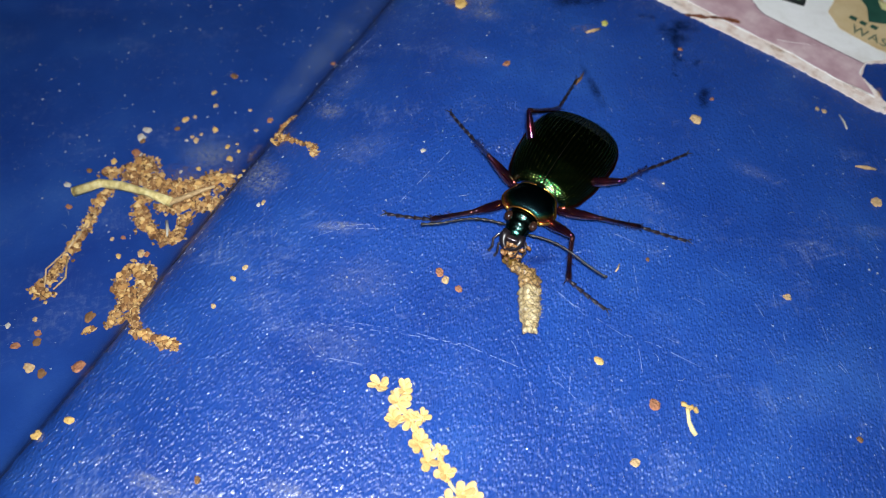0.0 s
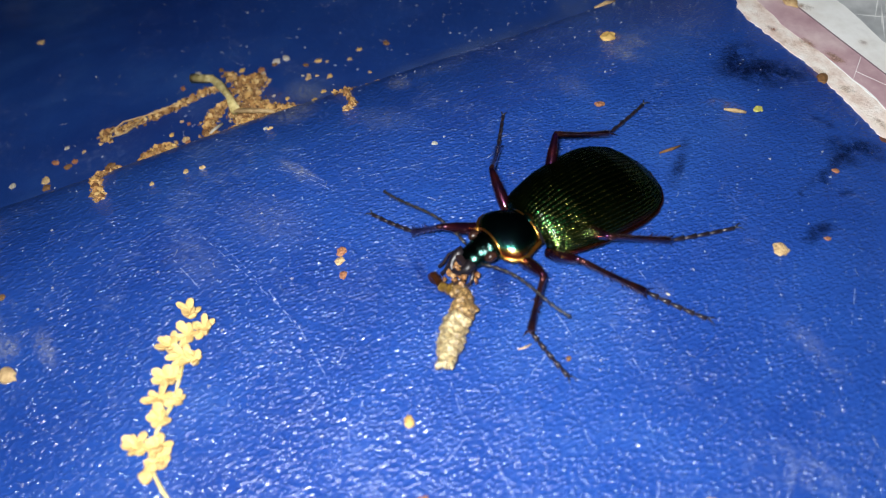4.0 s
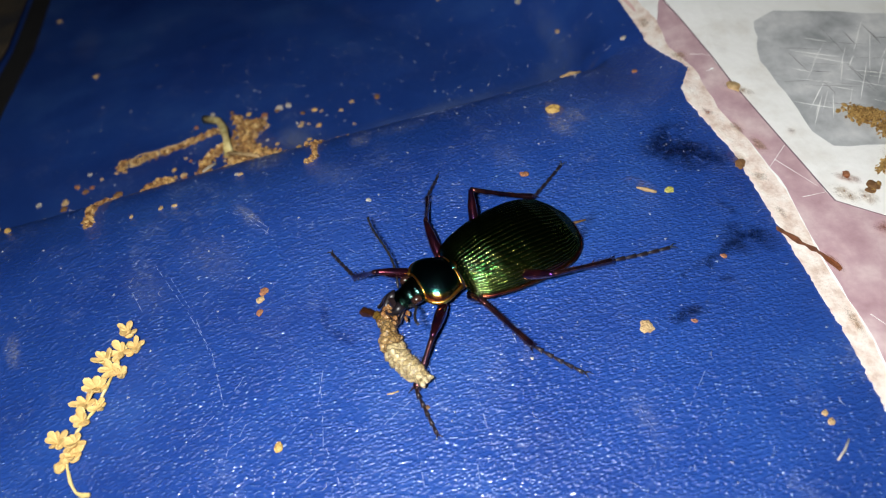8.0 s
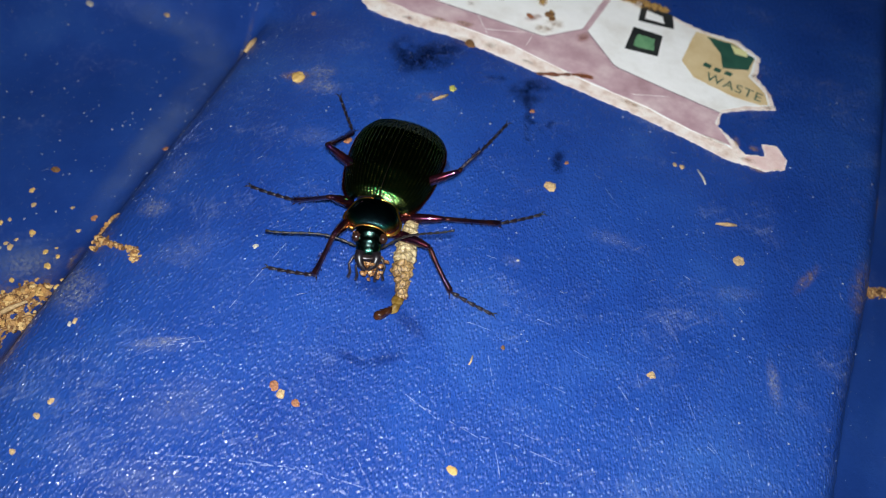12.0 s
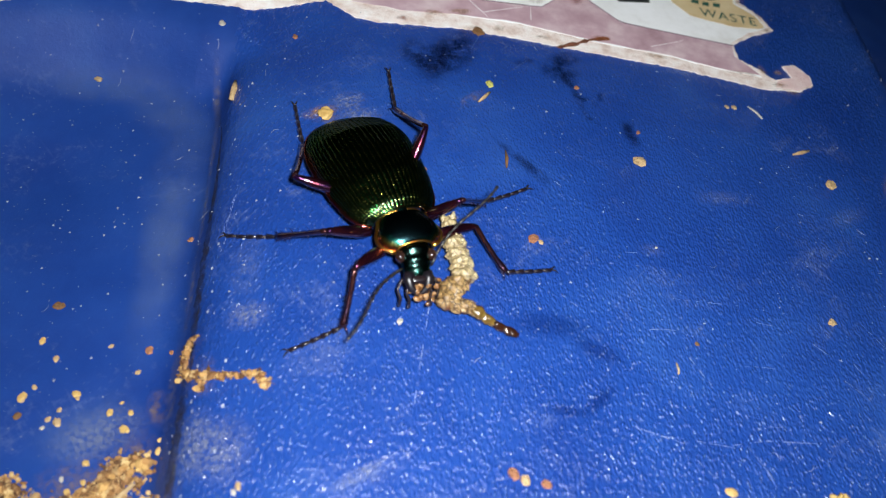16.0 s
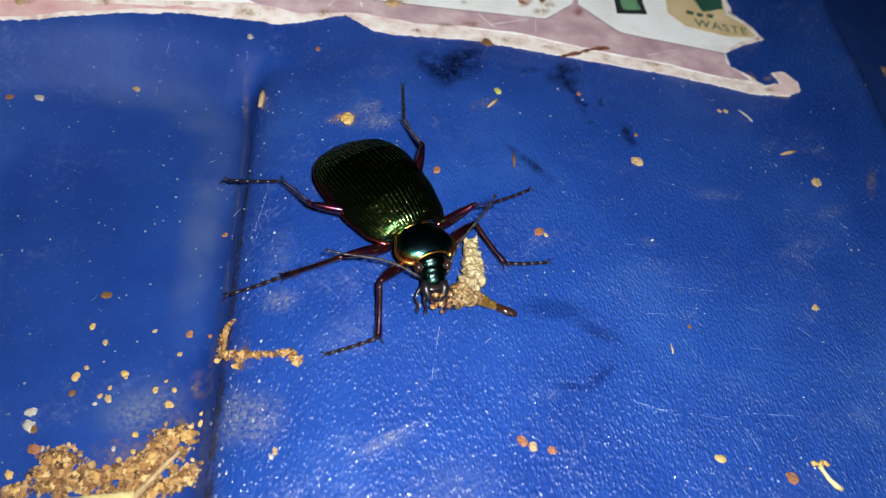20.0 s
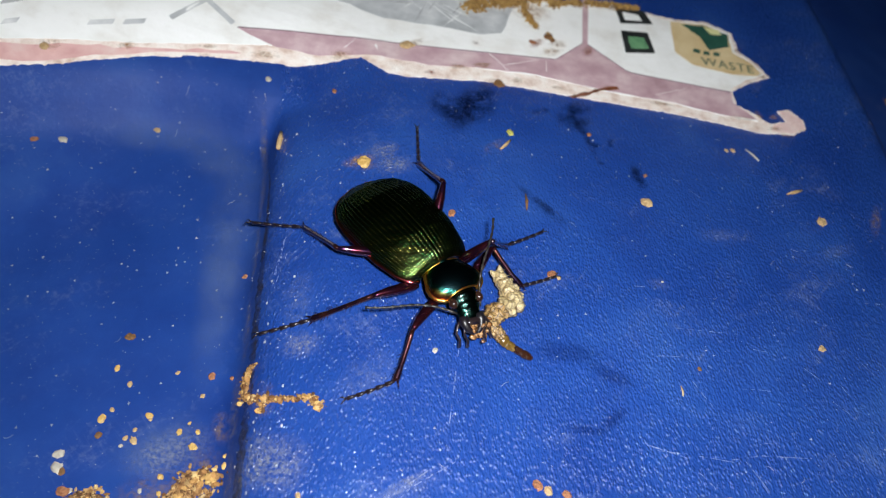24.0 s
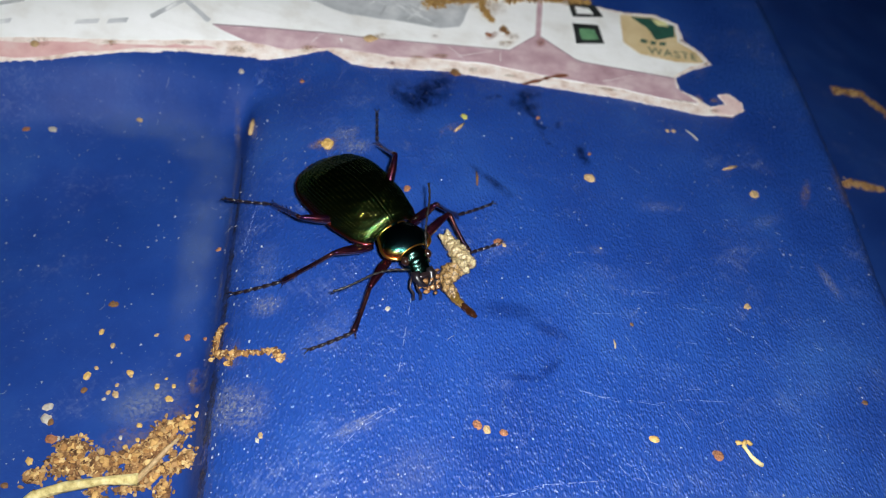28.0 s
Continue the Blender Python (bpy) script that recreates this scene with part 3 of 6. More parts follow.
def crust(name, strokes, label, seed=1, mat=None, dense=38.0, gap=-0.27, size=1.0, lift=0.0, pellets=0.0, spread=0.30):
    """A crust of many grains heaped along strokes of (width, points) in mm, with single flat pellets lying on it."""
    rng = random.Random(seed)
    root = new(name)
    tagged(root, label, "dirt", kind="stuff")
    verts, faces = [], []
    bm = bmesh.new()
    bmesh.ops.create_icosphere(bm, subdivisions=1, radius=1.0)
    bv = [v.co.copy() for v in bm.verts]
    bf = [[v.index for v in f.verts] for f in bm.faces]
    bm.free()
    for width, pts in strokes:
        length = sum(math.dist(a, b) for a, b in zip(pts, pts[1:]))
        line = path_points(pts, 60)
        high = min(1.7, width * 0.42)
        for _ in range(int(length * width * dense)):
            cx, cy = rng.choice(line)
            off = max(-0.75, min(0.75, rng.gauss(0, spread))) * width
            a = rng.uniform(0, 6.28)
            x, y = cx + off * math.cos(a), cy + off * math.sin(a)
            ragged = noise.noise(Vector((x * 0.55, y * 0.55, seed))) + 0.6 * noise.noise(Vector((x * 1.5, y * 1.5, seed)))
            if ragged < gap + 0.9 * max(0.0, abs(off) / width - 0.28):
                continue
            r = rng.uniform(0.15, 0.36) * (1.7 if rng.random() < 0.10 else 1.0) * min(1.0, 0.5 + width * 0.2) * size
            heap = max(0.0, 1 - abs(off) / (0.8 * width)) * rng.uniform(0.0, 1.0) * (0.6 + 0.6 * ragged)
            c = Vector((x, y, top_z(x, y) + lift + max(0.0, heap) * high))
            sc = Vector((r * rng.uniform(0.8, 1.6), r * rng.uniform(0.7, 1.3), r * rng.uniform(0.4, 0.8)))
            e = Euler((rng.uniform(0, 1), rng.uniform(0, 1), rng.uniform(0, 6))).to_matrix()
            base = len(verts)
            for v in bv:
                k = rng.uniform(0.6, 1.25)
                verts.append((c + e @ Vector((v.x * sc.x * k, v.y * sc.y * k, v.z * sc.z * k))) * MM)
            faces.extend([[i + base for i in f] for f in bf])
        for _ in range(int(length * width * pellets)):
            cx, cy = rng.choice(line)
            a, off = rng.uniform(0, 6.28), max(-0.62, min(0.62, rng.gauss(0, 0.30))) * width
            x, y = cx + off * math.cos(a), cy + off * math.sin(a)
            ob = new("pellet", rng.choice(PELLETS))
            ob.location = (x * MM, y * MM, (top_z(x, y) + lift + max(0.05, 1 - abs(off) / (0.62 * width)) * high * rng.uniform(0.6, 1.0)) * MM)
            ob.rotation_euler = (rng.uniform(-0.55, 0.55), rng.uniform(-0.55, 0.55), rng.uniform(0, 6.28))
            k = rng.uniform(0.6, 1.25)
            ob.scale = (k, k * rng.uniform(0.75, 1.0), k)
            ob.parent = root
    grain = mesh_object("fine_grains", verts, faces, mat or SOIL, root, False)
    tagged(grain, "fine crumbly brown grains", kind="stuff")
    return root


crust("dirt_crust", [
    (3.0, [(-68.5, -52.0), (-66.0, -48.9), (-66.1, -45.9), (-62.8, -47.3)]), (3.9, [(-64.2, -49.4), (-58.2, -47.5), (-54.4, -45.3), (-53.8, -41.8), (-51.2, -40.6)]), (2.8, [(-56.0, -50.5), (-51.4, -47.0), (-48.6, -44.9)]),
    (2.6, [(-59.0, -51.5), (-58.2, -53.0), (-54.9, -54.4), (-51.6, -54.8), (-48.6, -52.9)]), (2.3, [(-51.0, -49.0), (-48.4, -53.0)]), (1.9, [(-65.6, -53.5), (-64.4, -56.5), (-61.8, -60.0), (-60.0, -64.0)]), (1.6, [(-59.8, -64.4), (-58.6, -66.6)]), (2.0, [(-58.6, -66.2), (-57.4, -69.4), (-57.1, -72.7), (-54.6, -71.8)]),
    (2.4, [(-60.0, -51.0), (-55.0, -48.5), (-52.0, -44.0)]),
], "crumbly brown dried dirt heaped in the recess", 4, dense=52.0, gap=-0.30, pellets=1.5)
crust("dirt_clump", [(2.1, [(-48.8, -63.2), (-49.5, -60.9), (-46.6, -59.2), (-44.6, -60.9), (-42.4, -64.4), (-45.5, -64.8), (-48.4, -63.4)]), (1.7, [(-44.6, -65.4), (-43.2, -69.2)]), (1.0, [(-44.6, -70.6), (-45.2, -71.9)]), (1.8, [(-47.4, -60.6), (-45.0, -61.6)]), (1.6, [(-46.8, -63.6), (-44.4, -63.2)])], "small ring of brown dirt beside the panel's rim", 5, dense=60.0, gap=-0.5, pellets=2.2)
crust("dirt_trail", [(1.3, [(-41.5, -65.0), (-39.0, -66.4), (-35.6, -68.0), (-32.3, -67.0), (-29.6, -66.2)]), (1.2, [(-30.4, -66.6), (-29.2, -66.0)]), (1.3, [(-41.8, -66.0), (-42.6, -67.6)])], "thin brown dirt trail over the panel's rim", 6, dense=70.0, gap=-0.6, pellets=2.0)
crust("dirt_flake", [(1.1, [(-51.3, -25.9), (-51.9, -26.9), (-51.0, -29.8)]), (0.85, [(-50.9, -30.2), (-48.0, -31.3), (-46.1, -30.8), (-43.8, -30.4), (-41.8, -29.9)]), (1.3, [(-41.9, -30.0), (-40.3, -31.3)]), (0.9, [(-48.0, -31.3), (-47.8, -32.8)]), (1.2, [(-48.3, -31.2), (-47.0, -31.0)])], "small forked brown dirt flake on the rim", 8, dense=80.0, gap=-0.55, pellets=1.6)
crust("rim_dirt", [(2.4, [(58, 90), (66, 94), (74, 90)]), (2.0, [(47, 44), (57, 55), (66, 58)])], "brown dirt streaks below the far rim", 10)
crust("label_dirt", [(3.6, [(-39.4, 55.8), (-37.4, 59), (-33.5, 60.5), (-30.5, 62)]), (2.4, [(-31, 63), (-26, 65.4), (-24.0, 64.6)]), (1.9, [(-24.6, 64.6), (-19, 67.8), (-13, 70), (-8, 71.6)]), (1.6, [(-30, 61), (-28.2, 57.5), (-26.6, 55.6)]), (0.9, [(-24.2, 54.9), (-22.8, 53.4)])], "brown crumbly dirt smeared across the label", 12, LABEL_SOIL, dense=80.0, gap=-0.32, size=0.8, lift=0.26)


def straw(name, pts, radii, mat, label):
    bm = bmesh.new()
    p3 = [Vector((x, y, top_z(x, y) + z)) * MM for x, y, z in pts]
    add_tube(bm, p3, [r * MM for r in radii], 8)
    for v in bm.verts:
        v.co += Vector((noise.noise(v.co * 900), noise.noise(v.co * 900 + Vector((5, 0, 0))), 0)) * 0.00025
    return tagged(part(name, bm, mat, None, label), "", "straw")


straw("straw_piece", [(-68.5, -58.2, 1.3), (-66.1, -54.4, 1.9), (-62.6, -52.6, 2.3), (-58.2, -50.9, 2.4), (-53.8, -49.6, 2.1)], (0.85, 0.72, 0.78, 0.70, 0.85), YELLOW_STRAW, "flat yellowish straw lying across the dirt")
straw("straw_fibre", [(-54.1, -49.8, 1.9), (-51.9, -45.2, 2.1), (-51.0, -43.0, 1.9)], (0.42, 0.34, 0.2), CRUMB_TAN, "thin brown plant fibre on the dirt")
straw("straw_stick", [(-52.1, -52.0, 1.0), (-50.6, -52.9, 1.2), (-49.4, -53.7, 1.1)], (0.20, 0.24, 0.14), CRUMB_WHITE, "short pale stick among the dirt")
straw("root_fibre", [(-61.9, -59.2, 0.7), (-60.1, -63.6, 0.9), (-59.1, -65.9, 0.8), (-58.8, -69.5, 0.7), (-56.4, -71.3, 0.6)], (0.14, 0.17, 0.15, 0.16, 0.10), CRUMB_TAN, "thin bent root fibre on the dirt")
straw("root_fibre", [(-58.3, -66.1, 0.8), (-55.1, -68.5, 0.9), (-54.8, -70.8, 0.7)], (0.12, 0.15, 0.10), CRUMB_TAN, "thin bent root fibre on the dirt")


def plant_stalk():
    """A pale dry stalk with a split, flaring foot and a torn head."""
    root = new("plant_stalk")
    tagged(root, "small pale dry stalk with a torn head on the panel", "plant")
    bm = bmesh.new()
    add_tube(bm, [Vector(q) * MM for q in ((24.9, -25.9, 0.5), (25.3, -26.5, 0.55), (26.0, -27.3, 0.5), (26.9, -27.9, 0.45), (27.7, -28.1, 0.3))], [q * MM for q in (0.34, 0.24, 0.28, 0.36, 0.30)], 8)
    part("stem", bm, STRAW, root, "pale dry stem")
    for x, y, rx, ry, turn in ((24.3, -25.7, 0.55, 0.34, 0.4), (25.1, -25.5, 0.5, 0.36, 1.2), (25.8, -25.3, 0.5, 0.3, -0.5)):
        bm = bmesh.new()
        add_blob(bm, (x * MM, y * MM, 0.5 * MM), (rx * MM, ry * MM, 0.26 * MM), 0.6, 2, x, turn)
        part("head_scrap", bm, CRUMB_YELLOW, root, "ragged yellowish scrap")
    return root


plant_stalk()

CRUMBS = [
    ("orange_crumb", -31.6, 4.5, 1.3, CRUMB_RED), ("tan_crumb", 28.0, 25.9, 1.9, CRUMB_TAN), ("tan_crumb", 23.9, -36.7, 1.3, CRUMB_TAN), ("brown_crumb", 44.2, -12.7, 1.0, CRUMB_BROWN),
    ("tan_crumb", -31.9, -54.3, 0.9, CRUMB_TAN), ("tan_crumb", -30.5, -58.9, 0.8, CRUMB_TAN), ("pale_crumb", -28.5, -19.7, 0.9, CRUMB_WHITE), ("brown_crumb", -13.0, -75.4, 1.0, CRUMB_BROWN),
    ("tan_crumb", -94.0, -91.0, 1.9, CRUMB_TAN), ("tan_crumb", -129.0, -114.0, 2.0, CRUMB_TAN), ("brown_crumb", -30.3, 36.7, 2.0, CRUMB_BROWN), ("tan_crumb", -48.0, 39.7, 2.4, CRUMB_TAN),
    ("tan_crumb", -103.5, 16.9, 2.2, CRUMB_TAN), ("tan_crumb", -106.1, -11.0, 1.4, CRUMB_TAN), ("tan_crumb", -39.3, -42.6, 0.8, CRUMB_TAN), ("tan_crumb", -32.1, -52.0, 0.9, CRUMB_TAN),
    ("pale_crumb", -46.4, -85.6, 1.2, CRUMB_WHITE), ("yellow_crumb", -31.3, -81.2, 1.3, CRUMB_YELLOW), ("pale_crumb", 1.6, 3.3, 0.45, CRUMB_WHITE), ("brown_crumb", 7.8, -10.2, 0.7, CRUMB_BROWN),
    ("pale_crumb", -39.5, -43.3, 0.7, CRUMB_WHITE), ("tan_crumb", -1.4, -72.7, 2.3, CRUMB_TAN), ("tan_crumb", 26.2, -0.5, 1.25, CRUMB_TAN), ("red_crumb", -12.1, -33.9, 1.3, CRUMB_RED),
    ("tan_crumb", -10.7, -34.2, 1.25, CRUMB_TAN), ("red_crumb", -8.4, -34.0, 1.2, CRUMB_RED), ("red_crumb", 21.4, -28.5, 1.7, CRUMB_RED), ("red_crumb", -15.0, -1.5, 1.5, CRUMB_RED),
    ("tan_crumb", -13.9, -1.7, 0.8, CRUMB_TAN), ("yellow_crumb", -47.0, 10.3, 2.3, CRUMB_YELLOW), ("red_crumb", -56.6, 25.2, 1.3, CRUMB_RED), ("tan_crumb", -2.0, 18.3, 1.9, CRUMB_TAN),
    ("lime_crumb", -26.2, 25.5, 1.3, CRUMB_GREEN), ("tan_crumb", 12.6, 37.3, 1.0, CRUMB_TAN), ("pale_crumb", -68.1, 24.9, 1.6, CRUMB_WHITE), ("pale_crumb", -96.8, 7.0, 2.0, CRUMB_WHITE),
    ("red_crumb", -100.8, 5.3, 1.7, CRUMB_RED), ("tan_crumb", -83.8, 14.3, 1.6, CRUMB_TAN), ("brown_crumb", -70.9, -23.0, 1.9, CRUMB_BROWN), ("red_crumb", -58.7, -9.7, 1.3, CRUMB_RED),
    ("yellow_crumb", -70.3, -28.1, 1.3, CRUMB_YELLOW), ("tan_crumb", -67.5, -30.0, 1.2, CRUMB_TAN), ("red_crumb", -57.1, -26.4, 1.5, CRUMB_RED), ("red_crumb", -54.1, -26.4, 1.0, CRUMB_RED),
    ("tan_crumb", -61.9, -26.8, 0.9, CRUMB_TAN), ("tan_crumb", -57.1, -29.5, 1.0, CRUMB_TAN), ("yellow_crumb", -62.9, -33.8, 1.4, CRUMB_YELLOW), ("tan_crumb", -68.1, -34.1, 0.9, CRUMB_TAN),
    ("yellow_crumb", -68.8, -35.6, 1.6, CRUMB_YELLOW), ("yellow_crumb", -57.2, -33.6, 0.7, CRUMB_YELLOW), ("yellow_crumb", -58.0, -35.1, 1.3, CRUMB_YELLOW), ("yellow_crumb", -55.6, -34.6, 1.0, CRUMB_YELLOW),
    ("yellow_crumb", -55.4, -36.7, 1.5, CRUMB_YELLOW), ("tan_crumb", -63.8, -36.1, 0.9, CRUMB_TAN), ("tan_crumb", -64.5, -37.5, 1.0, CRUMB_TAN), ("tan_crumb", -63.3, -37.6, 1.5, CRUMB_TAN),
    ("brown_crumb", -68.1, -37.9, 1.4, CRUMB_BROWN), ("pale_crumb", -64.6, -38.6, 0.8, CRUMB_WHITE), ("pale_crumb", -71.7, -41.5, 2.0, CRUMB_WHITE), ("pale_crumb", -71.1, -43.3, 2.2, CRUMB_WHITE),
    ("brown_crumb", -70.2, -43.6, 1.4, CRUMB_BROWN), ("red_crumb", -68.7, -46.0, 2.1, CRUMB_RED), ("pale_crumb", -68.1, -45.7, 1.2, CRUMB_WHITE), ("yellow_crumb", -70.1, -49.6, 1.6, CRUMB_YELLOW),
    ("yellow_crumb", -57.8, -41.4, 1.1, CRUMB_YELLOW), ("pale_crumb", -59.5, -43.7, 0.9, CRUMB_WHITE), ("yellow_crumb", -57.0, -43.5, 0.9, CRUMB_YELLOW), ("yellow_crumb", -58.2, -44.9, 1.2, CRUMB_YELLOW),
    ("yellow_crumb", -50.6, -37.4, 0.9, CRUMB_YELLOW), ("yellow_crumb", -50.2, -38.7, 1.3, CRUMB_YELLOW), ("tan_crumb", -50.4, -58.2, 1.7, CRUMB_TAN), ("red_crumb", -49.6, -57.7, 1.3, CRUMB_RED),
    ("yellow_crumb", -52.8, -60.7, 1.3, CRUMB_YELLOW), ("red_crumb", -55.3, -58.1, 1.1, CRUMB_RED), ("tan_crumb", -56.4, -59.4, 1.0, CRUMB_TAN), ("tan_crumb", -68.6, -35.9, 1.0, CRUMB_TAN),
    ("tan_crumb", -62.5, -34.2, 0.8, CRUMB_TAN), ("pale_crumb", -71.5, -57.6, 1.6, CRUMB_WHITE), ("red_crumb", -67.3, -60.1, 1.5, CRUMB_RED), ("brown_crumb", -71.5, -53.5, 1.4, CRUMB_BROWN),
    ("brown_crumb", -49.1, -77.3, 1.7, CRUMB_BROWN), ("red_crumb", -50.2, -76.4, 1.5, CRUMB_RED), ("red_crumb", -50.9, -79.7, 1.7, CRUMB_RED), ("tan_crumb", -46.3, -80.2, 1.5, CRUMB_TAN),
    ("brown_crumb", -44.0, -79.7, 1.4, CRUMB_BROWN), ("red_crumb", -40.6, -75.6, 1.9, CRUMB_RED), ("brown_crumb", -46.8, -69.9, 1.6, CRUMB_BROWN), ("pale_crumb", -54.8, -78.6, 1.2, CRUMB_WHITE),
    ("tan_crumb", -52.7, -75.4, 1.1, CRUMB_TAN), ("yellow_crumb", -33.2, -85.0, 1.4, CRUMB_YELLOW), ("brown_crumb", 0.0, -77.0, 1.0, CRUMB_BROWN), ("tan_crumb", 11.4, 36.9, 0.9, CRUMB_TAN),
    ("brown_crumb", 14.6, -73.8, 0.9, CRUMB_BROWN), ("red_crumb", -2.6, 24.6, 0.8, CRUMB_RED), ("red_crumb", -13.0, 30.6, 0.9, CRUMB_RED), ("brown_crumb", -23.8, 53.9, 1.9, CRUMB_BROWN),
    ("brown_crumb", -22.9, 53.1, 1.4, CRUMB_BROWN), ("red_crumb", -26.4, 50.9, 1.4, CRUMB_RED), ("seed", 12.3, -28.6, 1.35, CRUMB_YELLOW),
]
for nm, x, y, size, mat in CRUMBS:
    crumb(nm, x, y, size * (0.60 if x < -48 else 0.80), mat, nm.replace("_", " ") + " of dried debris resting on the plastic", "crumb", group="crumbs on the panel")


for a, b, r, mat, lab in (((-21.4, 12.8), (-20.8, 9.5), 0.26, CRUMB_BROWN, "brown husk sliver on the plastic"), ((22.1, 30.2), (24.9, 32.3), 0.30, CRUMB_TAN, "tan husk sliver on the plastic"), ((-27.0, 20.8), (-25.8, 23.6), 0.34, CRUMB_TAN, "tan husk sliver on the plastic"),
                          ((-62.9, 16.6), (-62.0, 13.0), 0.50, CRUMB_TAN, "pale chip on the recess's rim"), ((5.2, -14.0), (5.6, -15.4), 0.14, CRUMB_TAN, "tiny tan husk sliver on the plastic"), ((15.0, 38.5), (17.4, 36.6), 0.2, CRUMB_WHITE, "pale husk sliver on the plastic")):
    mid = ((a[0] + b[0]) / 2 + 0.15, (a[1] + b[1]) / 2)
    straw("husk_sliver", [(*a, r * 0.8), (*mid, r), (*b, r * 0.7)], (r * 0.5, r, r * 0.6), mat, lab)


def flower_spike():
    """A dried spike: a thin bent stem with rosettes of small cupped petals in clusters."""
    root = new("dried_flower_spike")
    tagged(root, "dry yellow flower spike with clustered petals lying on the panel", "plant")
    stem = [(-4.4, -51.6, 0.8), (-1.0, -52.6, 0.8), (1.7, -52.8, 0.8), (5.8, -53.6, 0.8), (9.2, -55.3, 0.75), (13.1, -55.5, 0.55), (16.0, -54.1, 0.4), (17.5, -52.7, 0.4), (17.5, -51.2, 0.5)]
    bm = bmesh.new()
    add_tube(bm, [Vector(p) * MM for p in path_points(stem, 26)], [(0.21 + 0.04 * math.sin(k * 1.9) + (0.10 if k > 23 else 0)) * MM for k in range(26)], 8)
    part("stem", bm, STRAW, root, "pale dry stem")
    rng = random.Random(5)

    def petal(long, wide):
        bm = bmesh.new()
        made = bmesh.ops.create_icosphere(bm, subdivisions=2, radius=1.0)
        for v in made["verts"]:
            u, w, z = v.co
            taper = 0.72 + 0.28 * u
            crease = 0.10 * math.exp(-(w * 4) ** 2) if z > 0 else 0.0
            v.co = Vector(((u + 1) * long * 0.5, w * wide * 0.5 * taper, (z * 0.17 + 0.20 * w * w + 0.16 * u * u - crease)))  * MM
        me = bpy.data.meshes.new("petal")
        for f in bm.faces:
            f.smooth = True
        bm.to_mesh(me)
        bm.free()
        me.materials.append(LEAFLET)
        return me

    kinds = [petal(1.45, 1.15), petal(1.25, 1.0), petal(1.6, 1.05), petal(1.1, 1.1)]
    for x, y, n, size in ((-5.8, -52.1, 4, 1.05), (-3.2, -50.4, 5, 0.95), (-2.7, -52.2, 4, 1.0), (-1.4, -54.1, 5, 1.0), (0.0, -52.6, 4, 0.9), (0.8, -51.4, 3, 0.8), (2.8, -54.1, 5, 1.0), (5.1, -55.0, 3, 1.05), (5.6, -53.1, 3, 0.75), (7.6, -54.7, 5, 1.0), (10.5, -57.2, 5, 1.0), (10.8, -55.0, 5, 1.0), (12.6, -54.5, 4, 0.95), (13.8, -56.0, 1, 1.15)):
        bm = bmesh.new()
        add_blob(bm, (0, 0, 0), (0.75 * size * MM, 0.70 * size * MM, 0.45 * MM), 0.4, 2, x)
        hub = part("rosette", bm, LEAFLET, root)
        hub.location = (x * MM, y * MM, 0.75 * MM)
        turn = rng.uniform(0, 6.28)
        n = n + 2 if n > 1 else n
        for k in range(n):
            ob = new("petal", rng.choice(kinds))
            a = turn + 6.2832 * k / n + rng.uniform(-0.3, 0.3) if n > 1 else 2.6
            ob.rotation_euler = (rng.uniform(-0.35, 0.35), rng.uniform(-1.0, -0.15), a)
            ob.location = (math.cos(a) * 0.12 * MM, math.sin(a) * 0.12 * MM, rng.uniform(-0.05, 0.25) * MM)
            ob.scale = [size * rng.uniform(1.1, 1.45)] * 3
            ob.parent = hub
    return root


flower_spike()

# ---- stains, smears, scratches ----
tagged(sheet("rust_smear", [(-17.5, 38.8), (-12, 43.8), (-9.4, 45.3), (-9.0, 44.7), (-11.6, 43.2), (-16.9, 38.5)], 0.24, 0.04, RUST, None, "rusty brown smear across the label's edge", 0.8, 0.25, 31), "", "stain")


def smear_film(name, base, rough, low, high, scale, most):
    """A dry film, thick at the middle of its patch and thinning out unevenly to nothing."""
    m, tree, b = material(name, base, rough)
    geo = tree.nodes.new("ShaderNodeNewGeometry")
    mask = ramp(tree, noise_tex(tree, geo.outputs["Position"], scale, 6.0, 0.75), [(low, (0, 0, 0)), (high, (most, most, most))])
    tc = tree.nodes.new("ShaderNodeTexCoord")
    flat = tree.nodes.new("ShaderNodeVectorMath")
    flat.operation = "MULTIPLY"
    flat.inputs[1].default_value = (1, 1, 0)
    tree.links.new(tc.outputs["Object"], flat.inputs[0])
    far = tree.nodes.new("ShaderNodeVectorMath")
    far.operation = "LENGTH"
    tree.links.new(flat.outputs[0], far.inputs[0])
    fade = tree.nodes.new("ShaderNodeMapRange")
    fade.interpolation_type = "SMOOTHSTEP"
    for k, v in ((1, 1.0), (2, 0.1), (3, 0.0), (4, 1.0)):
        fade.inputs[k].default_value = v
    tree.links.new(far.outputs["Value"], fade.inputs[0])
    mul = tree.nodes.new("ShaderNodeMath")
    mul.operation = "MULTIPLY"
    tree.links.new(mask, mul.inputs[0])
    tree.links.new(fade.outputs[0], mul.inputs[1])
    tree.links.new(mul.outputs[0], b.inputs["Alpha"])
    return m


